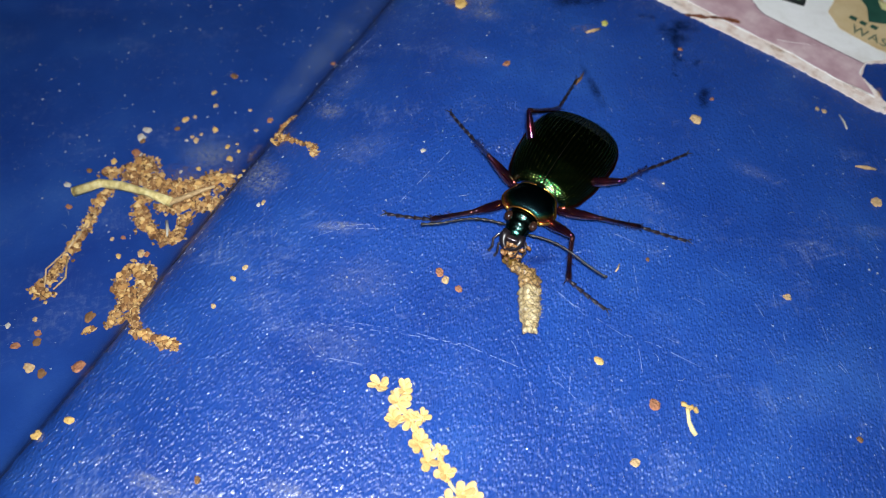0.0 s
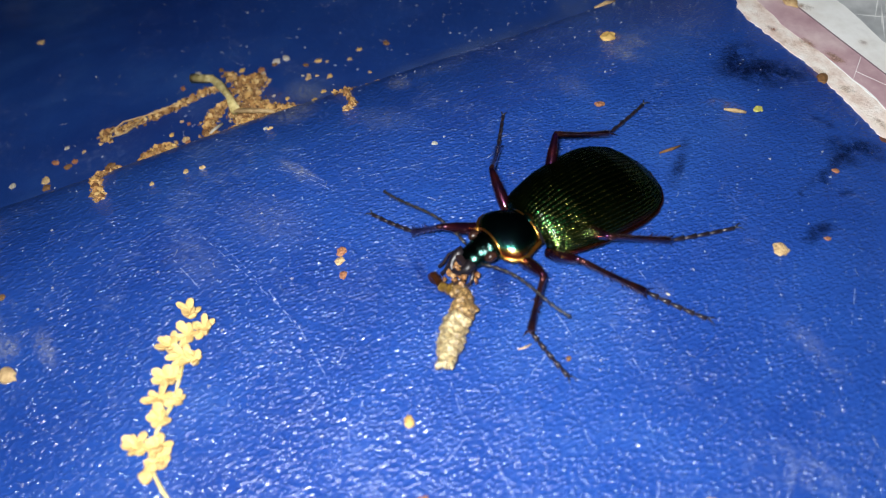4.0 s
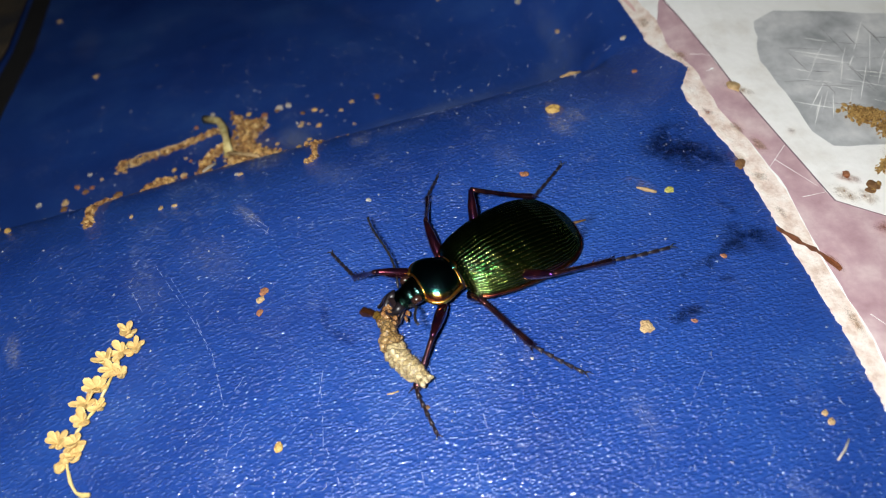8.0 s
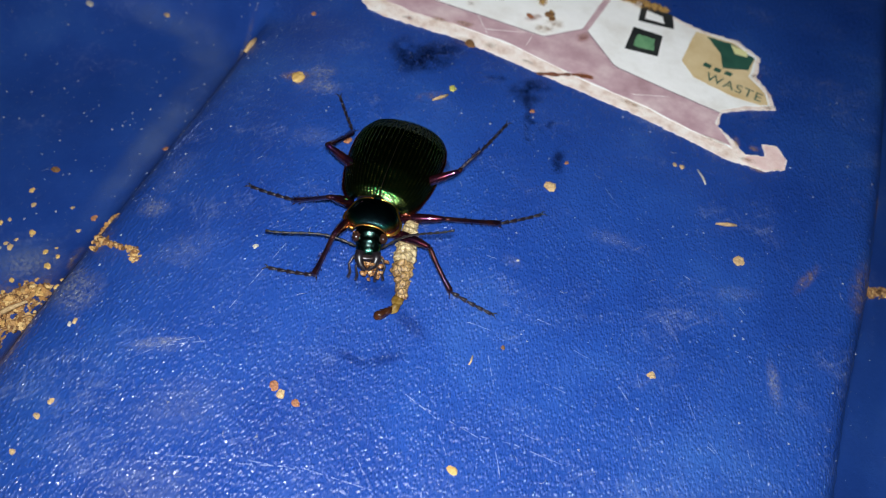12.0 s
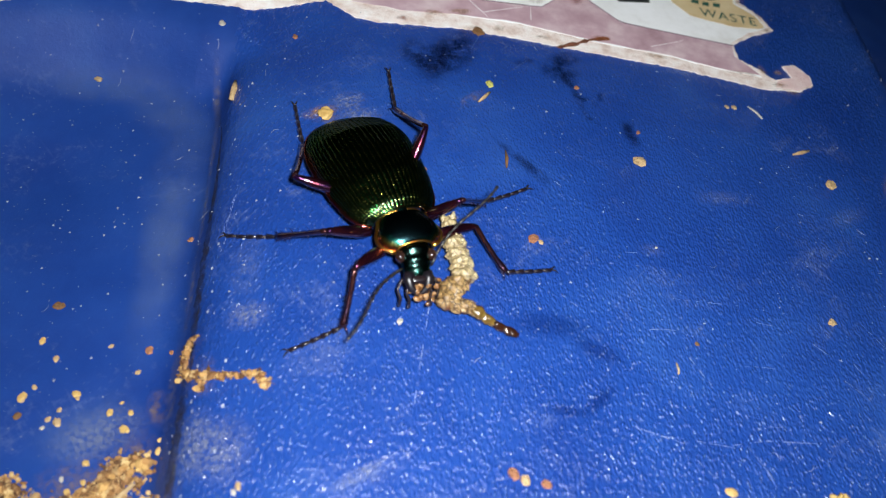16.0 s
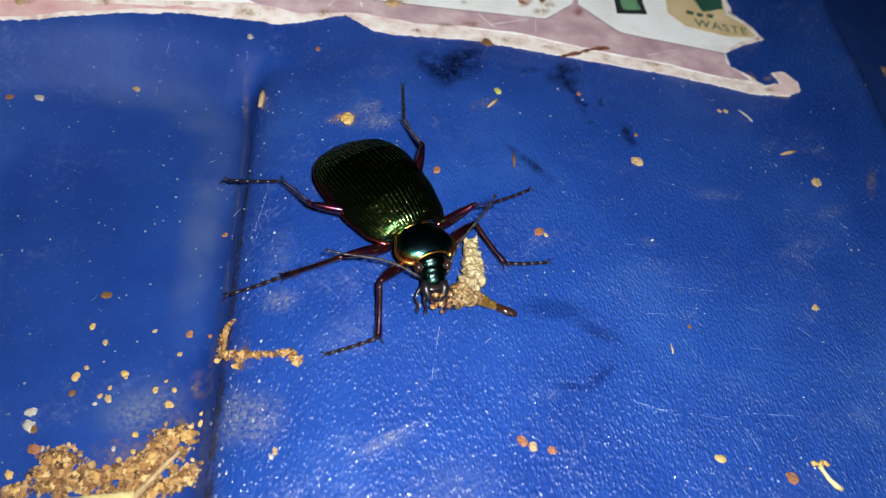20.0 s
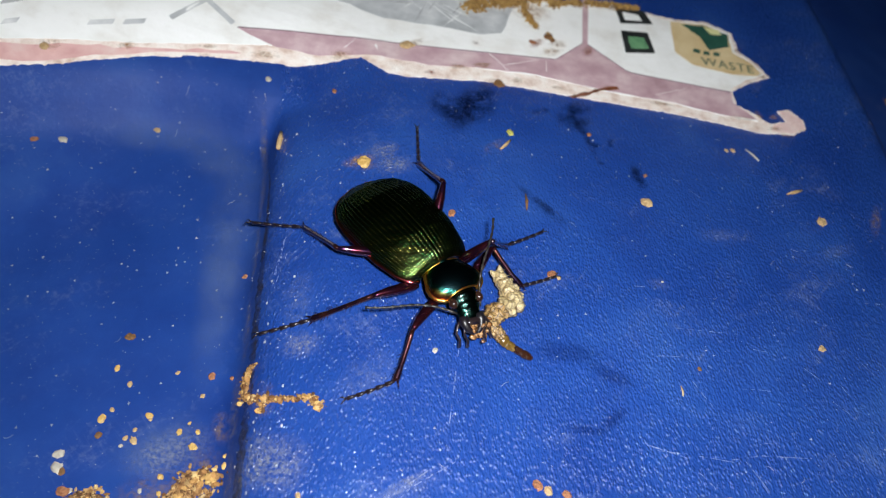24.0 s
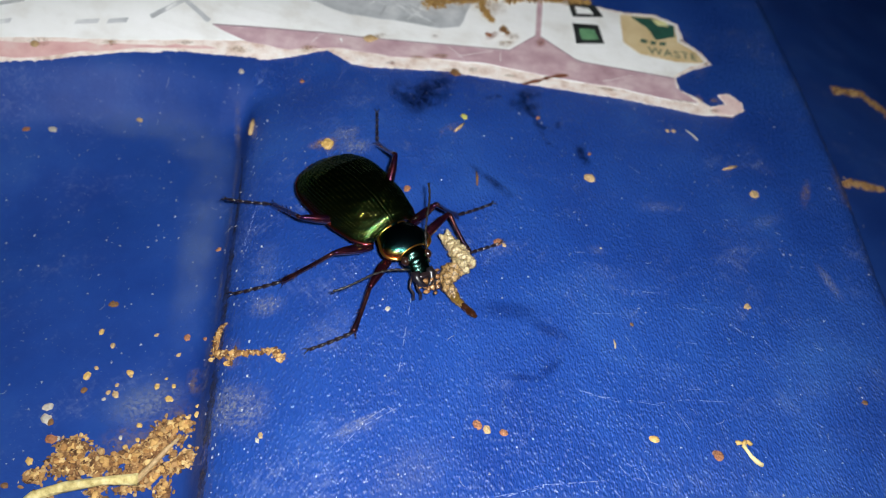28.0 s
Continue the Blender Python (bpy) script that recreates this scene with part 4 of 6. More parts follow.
PALE_FILM = smear_film("pale_dusty_film", (0.36, 0.38, 0.42), 0.8, 0.42, 0.78, 1900.0, 0.68)
HAZE_FILM = smear_film("thin_pale_haze", (0.28, 0.33, 0.45), 0.7, 0.38, 0.85, 1000.0, 0.26)
BROWN_FILM = smear_film("brown_dusty_film", (0.28, 0.18, 0.08), 0.85, 0.42, 0.75, 900.0, 0.7)
SAND_FILM = smear_film("sandy_grime_film", (0.36, 0.30, 0.19), 0.85, 0.40, 0.74, 900.0, 0.38)
DARK_FILM = smear_film("dark_dried_smear", (0.004, 0.006, 0.022), 0.5, 0.36, 0.66, 380.0, 0.6)


WET_FILM = smear_film("dark_wet_stain", (0.003, 0.008, 0.045), 0.35, 0.36, 0.60, 330.0, 0.66)
OCHRE_FILM = smear_film("ochre_stain", (0.44, 0.25, 0.09), 0.8, 0.38, 0.66, 900.0, 0.7)
RUST_FILM = smear_film("rusty_stain", (0.34, 0.10, 0.03), 0.75, 0.36, 0.62, 800.0, 0.8)
JUICE = smear_film("thin_juice_film", (0.003, 0.022, 0.17), 0.25, 0.15, 0.55, 300.0, 0.42)
SETTLED_FILM = smear_film("settled_dust_film", (0.17, 0.25, 0.44), 0.8, 0.25, 0.80, 160.0, 0.26)


def smear(name, x, y, rx, ry, turn, mat, label, lift=0.06):
    """A thin film of half-lengths rx, ry (mm) lying on the panel."""
    a = math.radians(turn)
    c, s = math.cos(a), math.sin(a)
    rings, seg = 5, 24
    z0 = top_z(x, y)
    verts = [(0, 0, lift * MM)]
    for i in range(1, rings + 1):
        for k in range(seg):
            u, v = i / rings * math.cos(6.2832 * k / seg), i / rings * math.sin(6.2832 * k / seg)
            px, py = x + u * rx * c - v * ry * s, y + u * rx * s + v * ry * c
            verts.append((u, v, (top_z(px, py) - z0 + lift) * MM))
    faces = [(0, 1 + k, 1 + (k + 1) % seg) for k in range(seg)]
    for i in range(rings - 1):
        for k in range(seg):
            p, q = 1 + i * seg + k, 1 + i * seg + (k + 1) % seg
            faces.append((p, p + seg, q + seg, q))
    ob = mesh_object(name, verts, faces, mat, None, True, label)
    ob.location = (x * MM, y * MM, z0 * MM)
    ob.rotation_euler = (0, 0, a)
    ob.scale = (rx * MM, ry * MM, 1)
    return tagged(ob, "", "smear")


for x, y, rx, ry, turn, mat in (
    (-42.6, -39.2, 4.2, 5.2, 20, PALE_FILM), (-27.6, -38.4, 4.6, 0.9, 45, PALE_FILM), (-45.8, -22.8, 3.4, 2.6, 20, PALE_FILM), (-48.0, -31.0, 3.4, 2.0, -70, BROWN_FILM),
    (-16.1, -79.2, 6.0, 1.7, 22, PALE_FILM), (-5.4, -73.4, 2.8, 2.2, 30, PALE_FILM), (-9.5, -76.0, 4.5, 1.6, 20, PALE_FILM),
    (-19.0, -43.0, 9.0, 5.5, 50, HAZE_FILM), (-14.0, -52.0, 8.0, 4.0, 35, HAZE_FILM), (-36.0, -26.0, 7.0, 4.0, 60, HAZE_FILM), (-48.5, -16.0, 7.0, 3.0, -75, HAZE_FILM),
    (-42.5, 11.0, 4.0, 2.6, 20, PALE_FILM), (-46.8, 10.0, 2.6, 1.8, 20, BROWN_FILM), (-4.6, -69.0, 4.5, 1.6, 25, PALE_FILM), (-27.3, -38.9, 7.0, 1.6, 40, HAZE_FILM),
    (1.0, 2.6, 2.6, 1.6, 10, HAZE_FILM), (40.7, 9.8, 5.0, 1.4, -60, PALE_FILM), (-36.3, 1.7, 5.0, 3.0, 30, HAZE_FILM), (-112.0, -100.0, 14.0, 5.0, 20, HAZE_FILM), (-28.0, 21.5, 3.2, 1.2, 60, BROWN_FILM),
    (-35.0, 26.0, 5.2, 4.4, 60, WET_FILM), (-32.5, 31.5, 6.0, 4.0, 75, WET_FILM), (-38.6, 27.6, 4.2, 3.0, 110, WET_FILM), (-34.0, 29.0, 5.5, 5.0, 20, WET_FILM),
    (-4.0, 24.2, 3.9, 1.6, 110, WET_FILM), (-3.0, 22.6, 1.6, 1.3, 0, WET_FILM), (-17.2, 34.0, 4.6, 2.4, 75, WET_FILM), (-15.5, 36.6, 3.4, 2.2, 40, WET_FILM), (-14.4, 31.6, 5.0, 1.3, -50, WET_FILM), (-11.4, 28.4, 3.0, 1.0, -10, WET_FILM), (-9.2, 30.0, 1.8, 0.8, 85, WET_FILM), (-22.0, 33.0, 2.4, 1.0, 40, WET_FILM),
    (-20.0, 12.6, 4.8, 1.0, -28, DARK_FILM), (-17.0, 10.6, 4.2, 1.5, -30, WET_FILM), (-12.2, 27.6, 6.0, 0.9, -60, DARK_FILM), (-9.4, 24.4, 1.6, 0.9, -20, DARK_FILM), (-14.7, 32.4, 4.0, 2.2, 60, DARK_FILM),
    (-10.8, -13.8, 7.0, 2.6, 14, JUICE), (-4.6, -15.4, 4.5, 1.8, -8, JUICE), (-3.6, -22.0, 3.8, 1.2, 55, JUICE), (-7.0, -24.6, 3.4, 1.0, 10, JUICE), (-46.0, -39.0, 3.0, 5.5, 10, PALE_FILM), (-58.0, -38.0, 7.0, 4.0, 35, PALE_FILM), (-52.8, -33.5, 3.2, 1.6, -60, BROWN_FILM),
    (-61.9, 6.0, 9.0, 0.6, 106, SAND_FILM), (-58.5, -6.0, 8.0, 0.5, 106, SAND_FILM), (-54.8, -19.0, 9.0, 0.6, 106, SAND_FILM), (-51.8, -31.0, 8.0, 0.9, 106, SAND_FILM), (-48.4, -42.0, 8.0, 0.8, 107, SAND_FILM), (-65.5, 16.0, 7.0, 0.9, 112, SAND_FILM),
    (-64.0, -2.0, 22.0, 6.0, 106, SETTLED_FILM), (-61.5, -14.0, 20.0, 4.0, 106, SETTLED_FILM), (-72.0, 12.5, 13.0, 6.0, 150, SETTLED_FILM), (-84.0, 13.0, 14.0, 3.5, 12, SETTLED_FILM), (-60.0, -37.0, 8.0, 5.0, 40, SETTLED_FILM), (-53.0, -40.0, 3.0, 5.0, 0, BROWN_FILM), (-58.0, -44.0, 6.0, 4.0, 30, BROWN_FILM), (46.0, 35.0, 3.0, 8.0, 10, BROWN_FILM), (30.0, 20.0, 6.0, 2.0, 40, HAZE_FILM), (10.0, 16.0, 5.0, 2.0, 20, HAZE_FILM),
):
    nm, lab = {PALE_FILM: ("pale_scuff", "pale scuffed dusty patch on the blue plastic"), HAZE_FILM: ("dust_haze", "thin greyish dust haze on the blue plastic"), BROWN_FILM: ("dirt_smear", "thin brown dirt smear on the blue plastic"), JUICE: ("spilt_juice", "thin wet juice spilt on the blue plastic"), SAND_FILM: ("sandy_grime", "sandy grime caught along the recess's rim"), SETTLED_FILM: ("settled_dust", "pale dust settled along the recess wall"), WET_FILM: ("wet_stain", "dark wet stain soaked on the blue plastic"), DARK_FILM: ("dark_smear", "dark dried smear on the blue plastic")}[mat]
    smear(nm, x, y, rx, ry, turn, mat, lab)

for x, y, rx, ry, turn, mat in (
    (-47.2, 40.3, 3.4, 1.2, 55, OCHRE_FILM), (-42.3, 34.4, 1.4, 0.9, 30, RUST_FILM), (-31.2, 36.6, 2.4, 1.4, 30, OCHRE_FILM), (-27.2, 38.9, 1.6, 1.1, 60, OCHRE_FILM), (-25.6, 50.9, 2.6, 1.1, 60, RUST_FILM), (-21.8, 52.4, 2.4, 1.6, 20, OCHRE_FILM),
    (-36.3, 45.8, 0.9, 0.7, 20, RUST_FILM), (-38.0, 38.0, 2.0, 1.0, 20, OCHRE_FILM), (-34.0, 40.2, 2.6, 1.2, 30, OCHRE_FILM), (-20.0, 40.0, 1.6, 0.7, 15, OCHRE_FILM), (-16.0, 53.0, 1.4, 2.0, 0, RUST_FILM), (-10.6, 44.4, 2.4, 1.0, 25, RUST_FILM), (-1.0, 44.2, 3.0, 0.8, 12, OCHRE_FILM),
    (14.0, 46.6, 3.6, 0.8, 14, OCHRE_FILM), (20.6, 46.4, 2.0, 0.8, 20, OCHRE_FILM), (18.6, 61.2, 1.6, 1.0, 40, OCHRE_FILM), (13.4, 67.2, 1.6, 0.9, 50, OCHRE_FILM), (-70.0, 29.0, 3.4, 1.1, 15, OCHRE_FILM), (-58.0, 33.0, 2.6, 1.4, 25, OCHRE_FILM), (-103.0, 17.5, 2.6, 1.3, 30, OCHRE_FILM), (-92.0, 22.5, 2.0, 0.9, 30, OCHRE_FILM), (-80.0, 27.4, 2.2, 0.7, 20, OCHRE_FILM),
    (-28.0, 60.0, 5.0, 4.0, 20, OCHRE_FILM), (-38.0, 58.0, 4.0, 3.0, 60, OCHRE_FILM), (-12.0, 69.6, 4.0, 1.4, 20, OCHRE_FILM), (-22.5, 49.6, 3.0, 1.6, 40, OCHRE_FILM), (17.5, 49.0, 1.6, 0.9, 120, OCHRE_FILM),
):
    smear(*(("rust_spot", x, y, rx, ry, turn, mat, "rusty orange spot on the faded label") if mat is RUST_FILM else ("ochre_stain", x, y, rx, ry, turn, mat, "ochre brown stain on the faded label")), lift=0.31)
for x, y, rx, ry, turn, mat in ((23.0, 46.0, 1.8, 1.0, 30, OCHRE_FILM), (20.5, 50.0, 1.2, 0.9, 20, OCHRE_FILM), (-45.0, 13.6, 3.6, 2.4, 30, PALE_FILM), (-48.0, 10.6, 3.0, 1.6, 30, OCHRE_FILM), (38.0, 30.0, 5.0, 1.2, 80, BROWN_FILM), (43.0, 55.0, 4.0, 1.2, 100, OCHRE_FILM)):
    smear("dirt_smear", x, y, rx, ry, turn, mat, "thin brown dirt smear on the blue plastic")

SCRATCHES = [
    [(-28.9, -42.6), (-27.1, -38.9), (-22.1, -33.6)], [(-18.3, -51.4), (-9.9, -45.0), (-2.4, -39.8), (6.0, -36.7)], [(-14.9, -54.7), (-9.9, -51.4)],
    [(-30.0, -41.1), (-27.2, -38.2), (-24.3, -34.8)], [(-52.6, -15.3), (-52.8, -11.2), (-52.9, -8.0)], [(1.5, -24.1), (6.7, -24.3)], [(8.3, -25.9), (10.5, -27.4)],
    [(3.2, -4.6), (13.3, -2.3)], [(2.0, -24.6), (6.7, -23.7), (13.4, -22.9)], [(23.3, -4.9), (25.4, -6.0)], [(23.4, -5.0), (25.3, -5.9)], [(-53.5, -11.9), (-54.4, -3.9)], [(-53.3, -11.9), (-54.2, -4.5)], [(12.1, -22.9), (16.5, -20.9), (22.9, -19.3)], [(-16.2, -48.8), (-8.6, -43.4), (0.0, -39.0)], [(9.0, -35.1), (7.7, -33.9)], [(-24.3, -29.3), (-25.8, -15.4)],
]
rng = random.Random(61)
for _ in range(26):
    x, y, a, ln = rng.uniform(-12, 44), rng.uniform(-42, 26), rng.uniform(-1.0, 0.4), rng.uniform(1.5, 6.0)
    SCRATCHES.append([(x, y), (x + math.cos(a) * ln * 0.5, y + math.sin(a) * ln * 0.5 + rng.uniform(-0.2, 0.2)), (x + math.cos(a) * ln, y + math.sin(a) * ln)])
for k, line in enumerate(SCRATCHES):
    rng = random.Random(k)
    pts = path_points(line, max(6, int(sum(math.dist(a, b) for a, b in zip(line, line[1:])) / 0.5)))
    bm = bmesh.new()
    for i, (a, b) in enumerate(zip(pts, pts[1:])):
        if rng.random() < 0.35:
            continue
        d = Vector((b[0] - a[0], b[1] - a[1])).normalized()
        n = Vector((-d.y, d.x)) * rng.uniform(0.02, 0.065)
        z = top_z(*a) + 0.03
        bm.faces.new([bm.verts.new(Vector((q[0] + s * n.x, q[1] + s * n.y, z)) * MM) for q, s in ((a, -1), (b, -1), (b, 1), (a, 1))])
    tagged(part("scratch", bm, SCUFF, None, "fine pale scratch scored in the blue plastic", False), "", "scratch")


def fine_scratches():
    """Short pale nicks and hairline scores all over the panel."""
    rng = random.Random(303)
    bm = bmesh.new()
    for k in range(420):
        x, y = rng.uniform(-58, 52), rng.uniform(-80, 40)
        a = rng.choice((0.25, 0.25, -0.6, 1.2)) + rng.gauss(0, 0.35)
        ln, w = (rng.uniform(0.3, 1.1), rng.uniform(0.03, 0.085)) if k % 3 else (rng.uniform(1.5, 7.0), rng.uniform(0.012, 0.03))
        if line_distance(EDGE_LEFT, x, y, -1) < 2 or line_distance(EDGE_END, x, y, -1) < 4:
            continue
        d, n = Vector((math.cos(a), math.sin(a))) * ln / 2, Vector((-math.sin(a), math.cos(a))) * w
        ring = [(x - d.x, y - d.y), (x + n.x, y + n.y), (x + d.x, y + d.y), (x - n.x, y - n.y)]
        bm.faces.new([bm.verts.new(Vector((u, v, top_z(u, v) + 0.03)) * MM) for u, v in reversed(ring)])
    tagged(part("fine_scratches", bm, SCUFF, None, "fine pale nicks and hairline scores in the plastic", False), "", "scratch", kind="stuff")


fine_scratches()


def dust_and_glint_specks():
    rng = random.Random(77)
    # pale specks serve as dust and also imitate the plastic's tiny glints
    verts, faces = [], []
    for i in range(3600):
        x, y = (rng.uniform(-110, 70), rng.uniform(-90, 75)) if i < 2500 else (rng.uniform(-105, -48), rng.uniform(-62, 24))
        r = rng.uniform(0.035, 0.11) if rng.random() < 0.87 else rng.uniform(0.13, 0.28)
        z = top_z(x, y)
        b = len(verts)
        a = rng.uniform(0, 6.28)
        for k in range(3):
            verts.append(((x + r * math.cos(a + k * 2.1)) * MM, (y + r * rng.uniform(0.5, 1.4) * math.sin(a + k * 2.1)) * MM, z * MM))
        verts.append((x * MM, y * MM, (z + r * 0.8) * MM))
        faces.extend([(b, b + 1, b + 3), (b + 1, b + 2, b + 3), (b + 2, b, b + 3)])
    tagged(mesh_object("dust_and_glint_specks", verts, faces, DUST, None, False), "fine pale specks of dust and imitated glints over the plastic", "dust", kind="stuff")


dust_and_glint_specks()


def rim_shade_grime():
    """Dark line along the foot of the rim: painted shade mixed with brown grime."""
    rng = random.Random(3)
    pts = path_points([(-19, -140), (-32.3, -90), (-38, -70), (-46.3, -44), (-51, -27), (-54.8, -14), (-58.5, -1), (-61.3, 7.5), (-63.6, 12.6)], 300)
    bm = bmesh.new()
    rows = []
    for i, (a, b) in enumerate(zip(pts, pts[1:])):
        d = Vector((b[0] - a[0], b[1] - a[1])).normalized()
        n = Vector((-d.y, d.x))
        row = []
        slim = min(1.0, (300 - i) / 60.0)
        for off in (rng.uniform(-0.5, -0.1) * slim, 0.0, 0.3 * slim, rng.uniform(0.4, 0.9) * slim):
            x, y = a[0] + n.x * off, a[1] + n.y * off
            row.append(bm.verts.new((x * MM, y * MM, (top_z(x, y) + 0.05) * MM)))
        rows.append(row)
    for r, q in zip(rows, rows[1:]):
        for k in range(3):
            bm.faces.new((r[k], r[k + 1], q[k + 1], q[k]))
    tagged(part("rim_shade_grime", bm, RIM_SHADE, None, "dark line of painted shade and brown grime along the panel's rim"), "", "dirt", kind="stuff")


rim_shade_grime()


def rim_highlights():
    """Pale streaks along the rim's shoulder: its highlight painted in, with some wear."""
    rng = random.Random(9)
    pts = path_points([(-38, -70), (-46.2, -44), (-50.7, -27), (-54.3, -14), (-57.6, -1), (-60, 7.5), (-62.2, 15)], 220)
    bm = bmesh.new()
    for a, b in zip(pts, pts[1:]):
        if rng.random() < (0.75 if a[1] < -25 else 0.88):
            continue
        d = Vector((b[0] - a[0], b[1] - a[1])).normalized()
        n = Vector((d.y, -d.x))
        for off in (rng.uniform(0.7, 1.2), rng.uniform(1.5, 4.5)):
            w = rng.uniform(0.05, 0.14)
            quad = []
            for q, s in ((a, -1), (b, -1), (b, 1), (a, 1)):
                x, y = q[0] + n.x * (off + s * w), q[1] + n.y * (off + s * w)
                quad.append(bm.verts.new((x * MM, y * MM, (top_z(x, y) + 0.08) * MM)))
            bm.faces.new(quad)
            if rng.random() < 0.6:
                break
    tagged(part("rim_highlight", bm, RIM_HIGHLIGHT, None, "pale streaks of painted highlight and wear along the panel's rim", False), "", "scratch", kind="stuff")


rim_highlights()


def far_ledge():
    """The dirty ledge beyond the recess's far side, with painted gap shade before it."""
    # a flat near-black sheet stands in for the shade inside the gap
    dark = mottled("gap_shade", [(0.003, 0.003, 0.004), (0.010, 0.009, 0.010)], 200.0, 0.8)
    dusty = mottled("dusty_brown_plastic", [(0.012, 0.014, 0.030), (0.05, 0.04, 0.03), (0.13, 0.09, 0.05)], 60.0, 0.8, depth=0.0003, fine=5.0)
    for name, offs, lift, mat, label in (("ledge_gap_shade", (0, 5.5), 0.1, dark, "near-black sheet painting the shade of a narrow gap before the dirty ledge"), ("dirty_ledge", (5.5, 60), 2.5, dusty, "brown dust-covered plastic ledge")):
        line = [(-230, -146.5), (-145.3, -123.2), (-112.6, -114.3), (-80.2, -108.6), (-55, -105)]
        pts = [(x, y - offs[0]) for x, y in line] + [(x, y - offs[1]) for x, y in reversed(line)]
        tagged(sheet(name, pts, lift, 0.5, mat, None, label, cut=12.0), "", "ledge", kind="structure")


far_ledge()


def fibres():
    """Fine pale hairs and lint lying about."""
    rng = random.Random(21)
    bm = bmesh.new()
    for _ in range(45):
        x, y = rng.uniform(-90, 55), rng.uniform(-85, 45)
        a, bend = rng.uniform(0, 6.28), rng.uniform(-0.5, 0.5)
        pts = []
        for k in range(5):
            pts.append(Vector((x, y, top_z(x, y) + 0.06)) * MM)
            a += bend
            x += math.cos(a) * 0.35
            y += math.sin(a) * 0.35
        add_tube(bm, pts, [0.02 * MM, 0.03 * MM, 0.035 * MM, 0.03 * MM, 0.015 * MM], 4)
    tagged(part("lint_fibres", bm, DUST, None, "fine pale lint fibres scattered over the plastic"), "", "lint", kind="stuff")


fibres()


# ---- the beetle ----
def beetle_shell(name, inner, outer, rough, bump_depth, scale, fine=1.0):
    """Lacquered metallic shell whose colour wanders between two tints."""
    m, tree, b = material(name, inner, rough, 1.0)
    v = coords(tree)
    tree.links.new(ramp(tree, noise_tex(tree, v, scale, 3.0), [(0.3, inner), (0.7, outer)]), b.inputs["Base Color"])
    b.inputs["Coat Weight"].default_value = 0.25
    b.inputs["Specular Tint"].default_value = (0.15, 0.35, 0.2, 1)
    b.inputs["Coat Roughness"].default_value = 0.2
    bump(tree, noise_tex(tree, v, 4200.0 * fine, 3.0), b, bump_depth)
    return m


ELYTRA = beetle_shell("green_elytra", (0.002, 0.048, 0.013), (0.012, 0.066, 0.013), 0.225, 0.00003, 260.0)
MARGIN = beetle_shell("copper_margin", (0.48, 0.05, 0.11), (0.50, 0.18, 0.035), 0.22, 0.00002, 500.0)
PRONOTUM = beetle_shell("blue_black_pronotum", (0.006, 0.016, 0.030), (0.015, 0.050, 0.050), 0.26, 0.00003, 400.0)
RIM = beetle_shell("golden_rim", (0.80, 0.22, 0.04), (0.60, 0.50, 0.10), 0.32, 0.00002, 700.0)
HEAD = beetle_shell("teal_head", (0.004, 0.010, 0.012), (0.020, 0.055, 0.045), 0.22, 0.00009, 900.0, 0.5)
LEG = mottled("purple_black_leg", [(0.010, 0.006, 0.010), (0.090, 0.028, 0.026), (0.020, 0.010, 0.030), (0.050, 0.020, 0.12)], 300.0, 0.22, 0.85, depth=0.00002, spec=0.8)
FEMUR = mottled("wine_red_femur", [(0.010, 0.004, 0.008), (0.11, 0.018, 0.026), (0.030, 0.008, 0.030), (0.16, 0.03, 0.40)], 190.0, 0.24, 0.9, depth=0.00002, spec=0.7)
TARSUS = mottled("black_tarsus", [(0.006, 0.005, 0.007), (0.020, 0.010, 0.010)], 600.0, 0.3)
EYE = mottled("brown_eye", [(0.010, 0.005, 0.004), (0.035, 0.014, 0.010)], 700.0, 0.2)
UNDER = mottled("black_underside", [(0.004, 0.004, 0.005), (0.012, 0.008, 0.012)], 300.0, 0.35)
ANTENNA = mottled("grey_brown_antenna", [(0.005, 0.004, 0.004), (0.026, 0.022, 0.020)], 900.0, 0.4)


for lacquered in (LEG, FEMUR, TARSUS):
    coat = lacquered.node_tree.nodes["Principled BSDF"]
    coat.inputs["Coat Weight"].default_value = 1.0
    coat.inputs["Coat Roughness"].default_value = 0.06


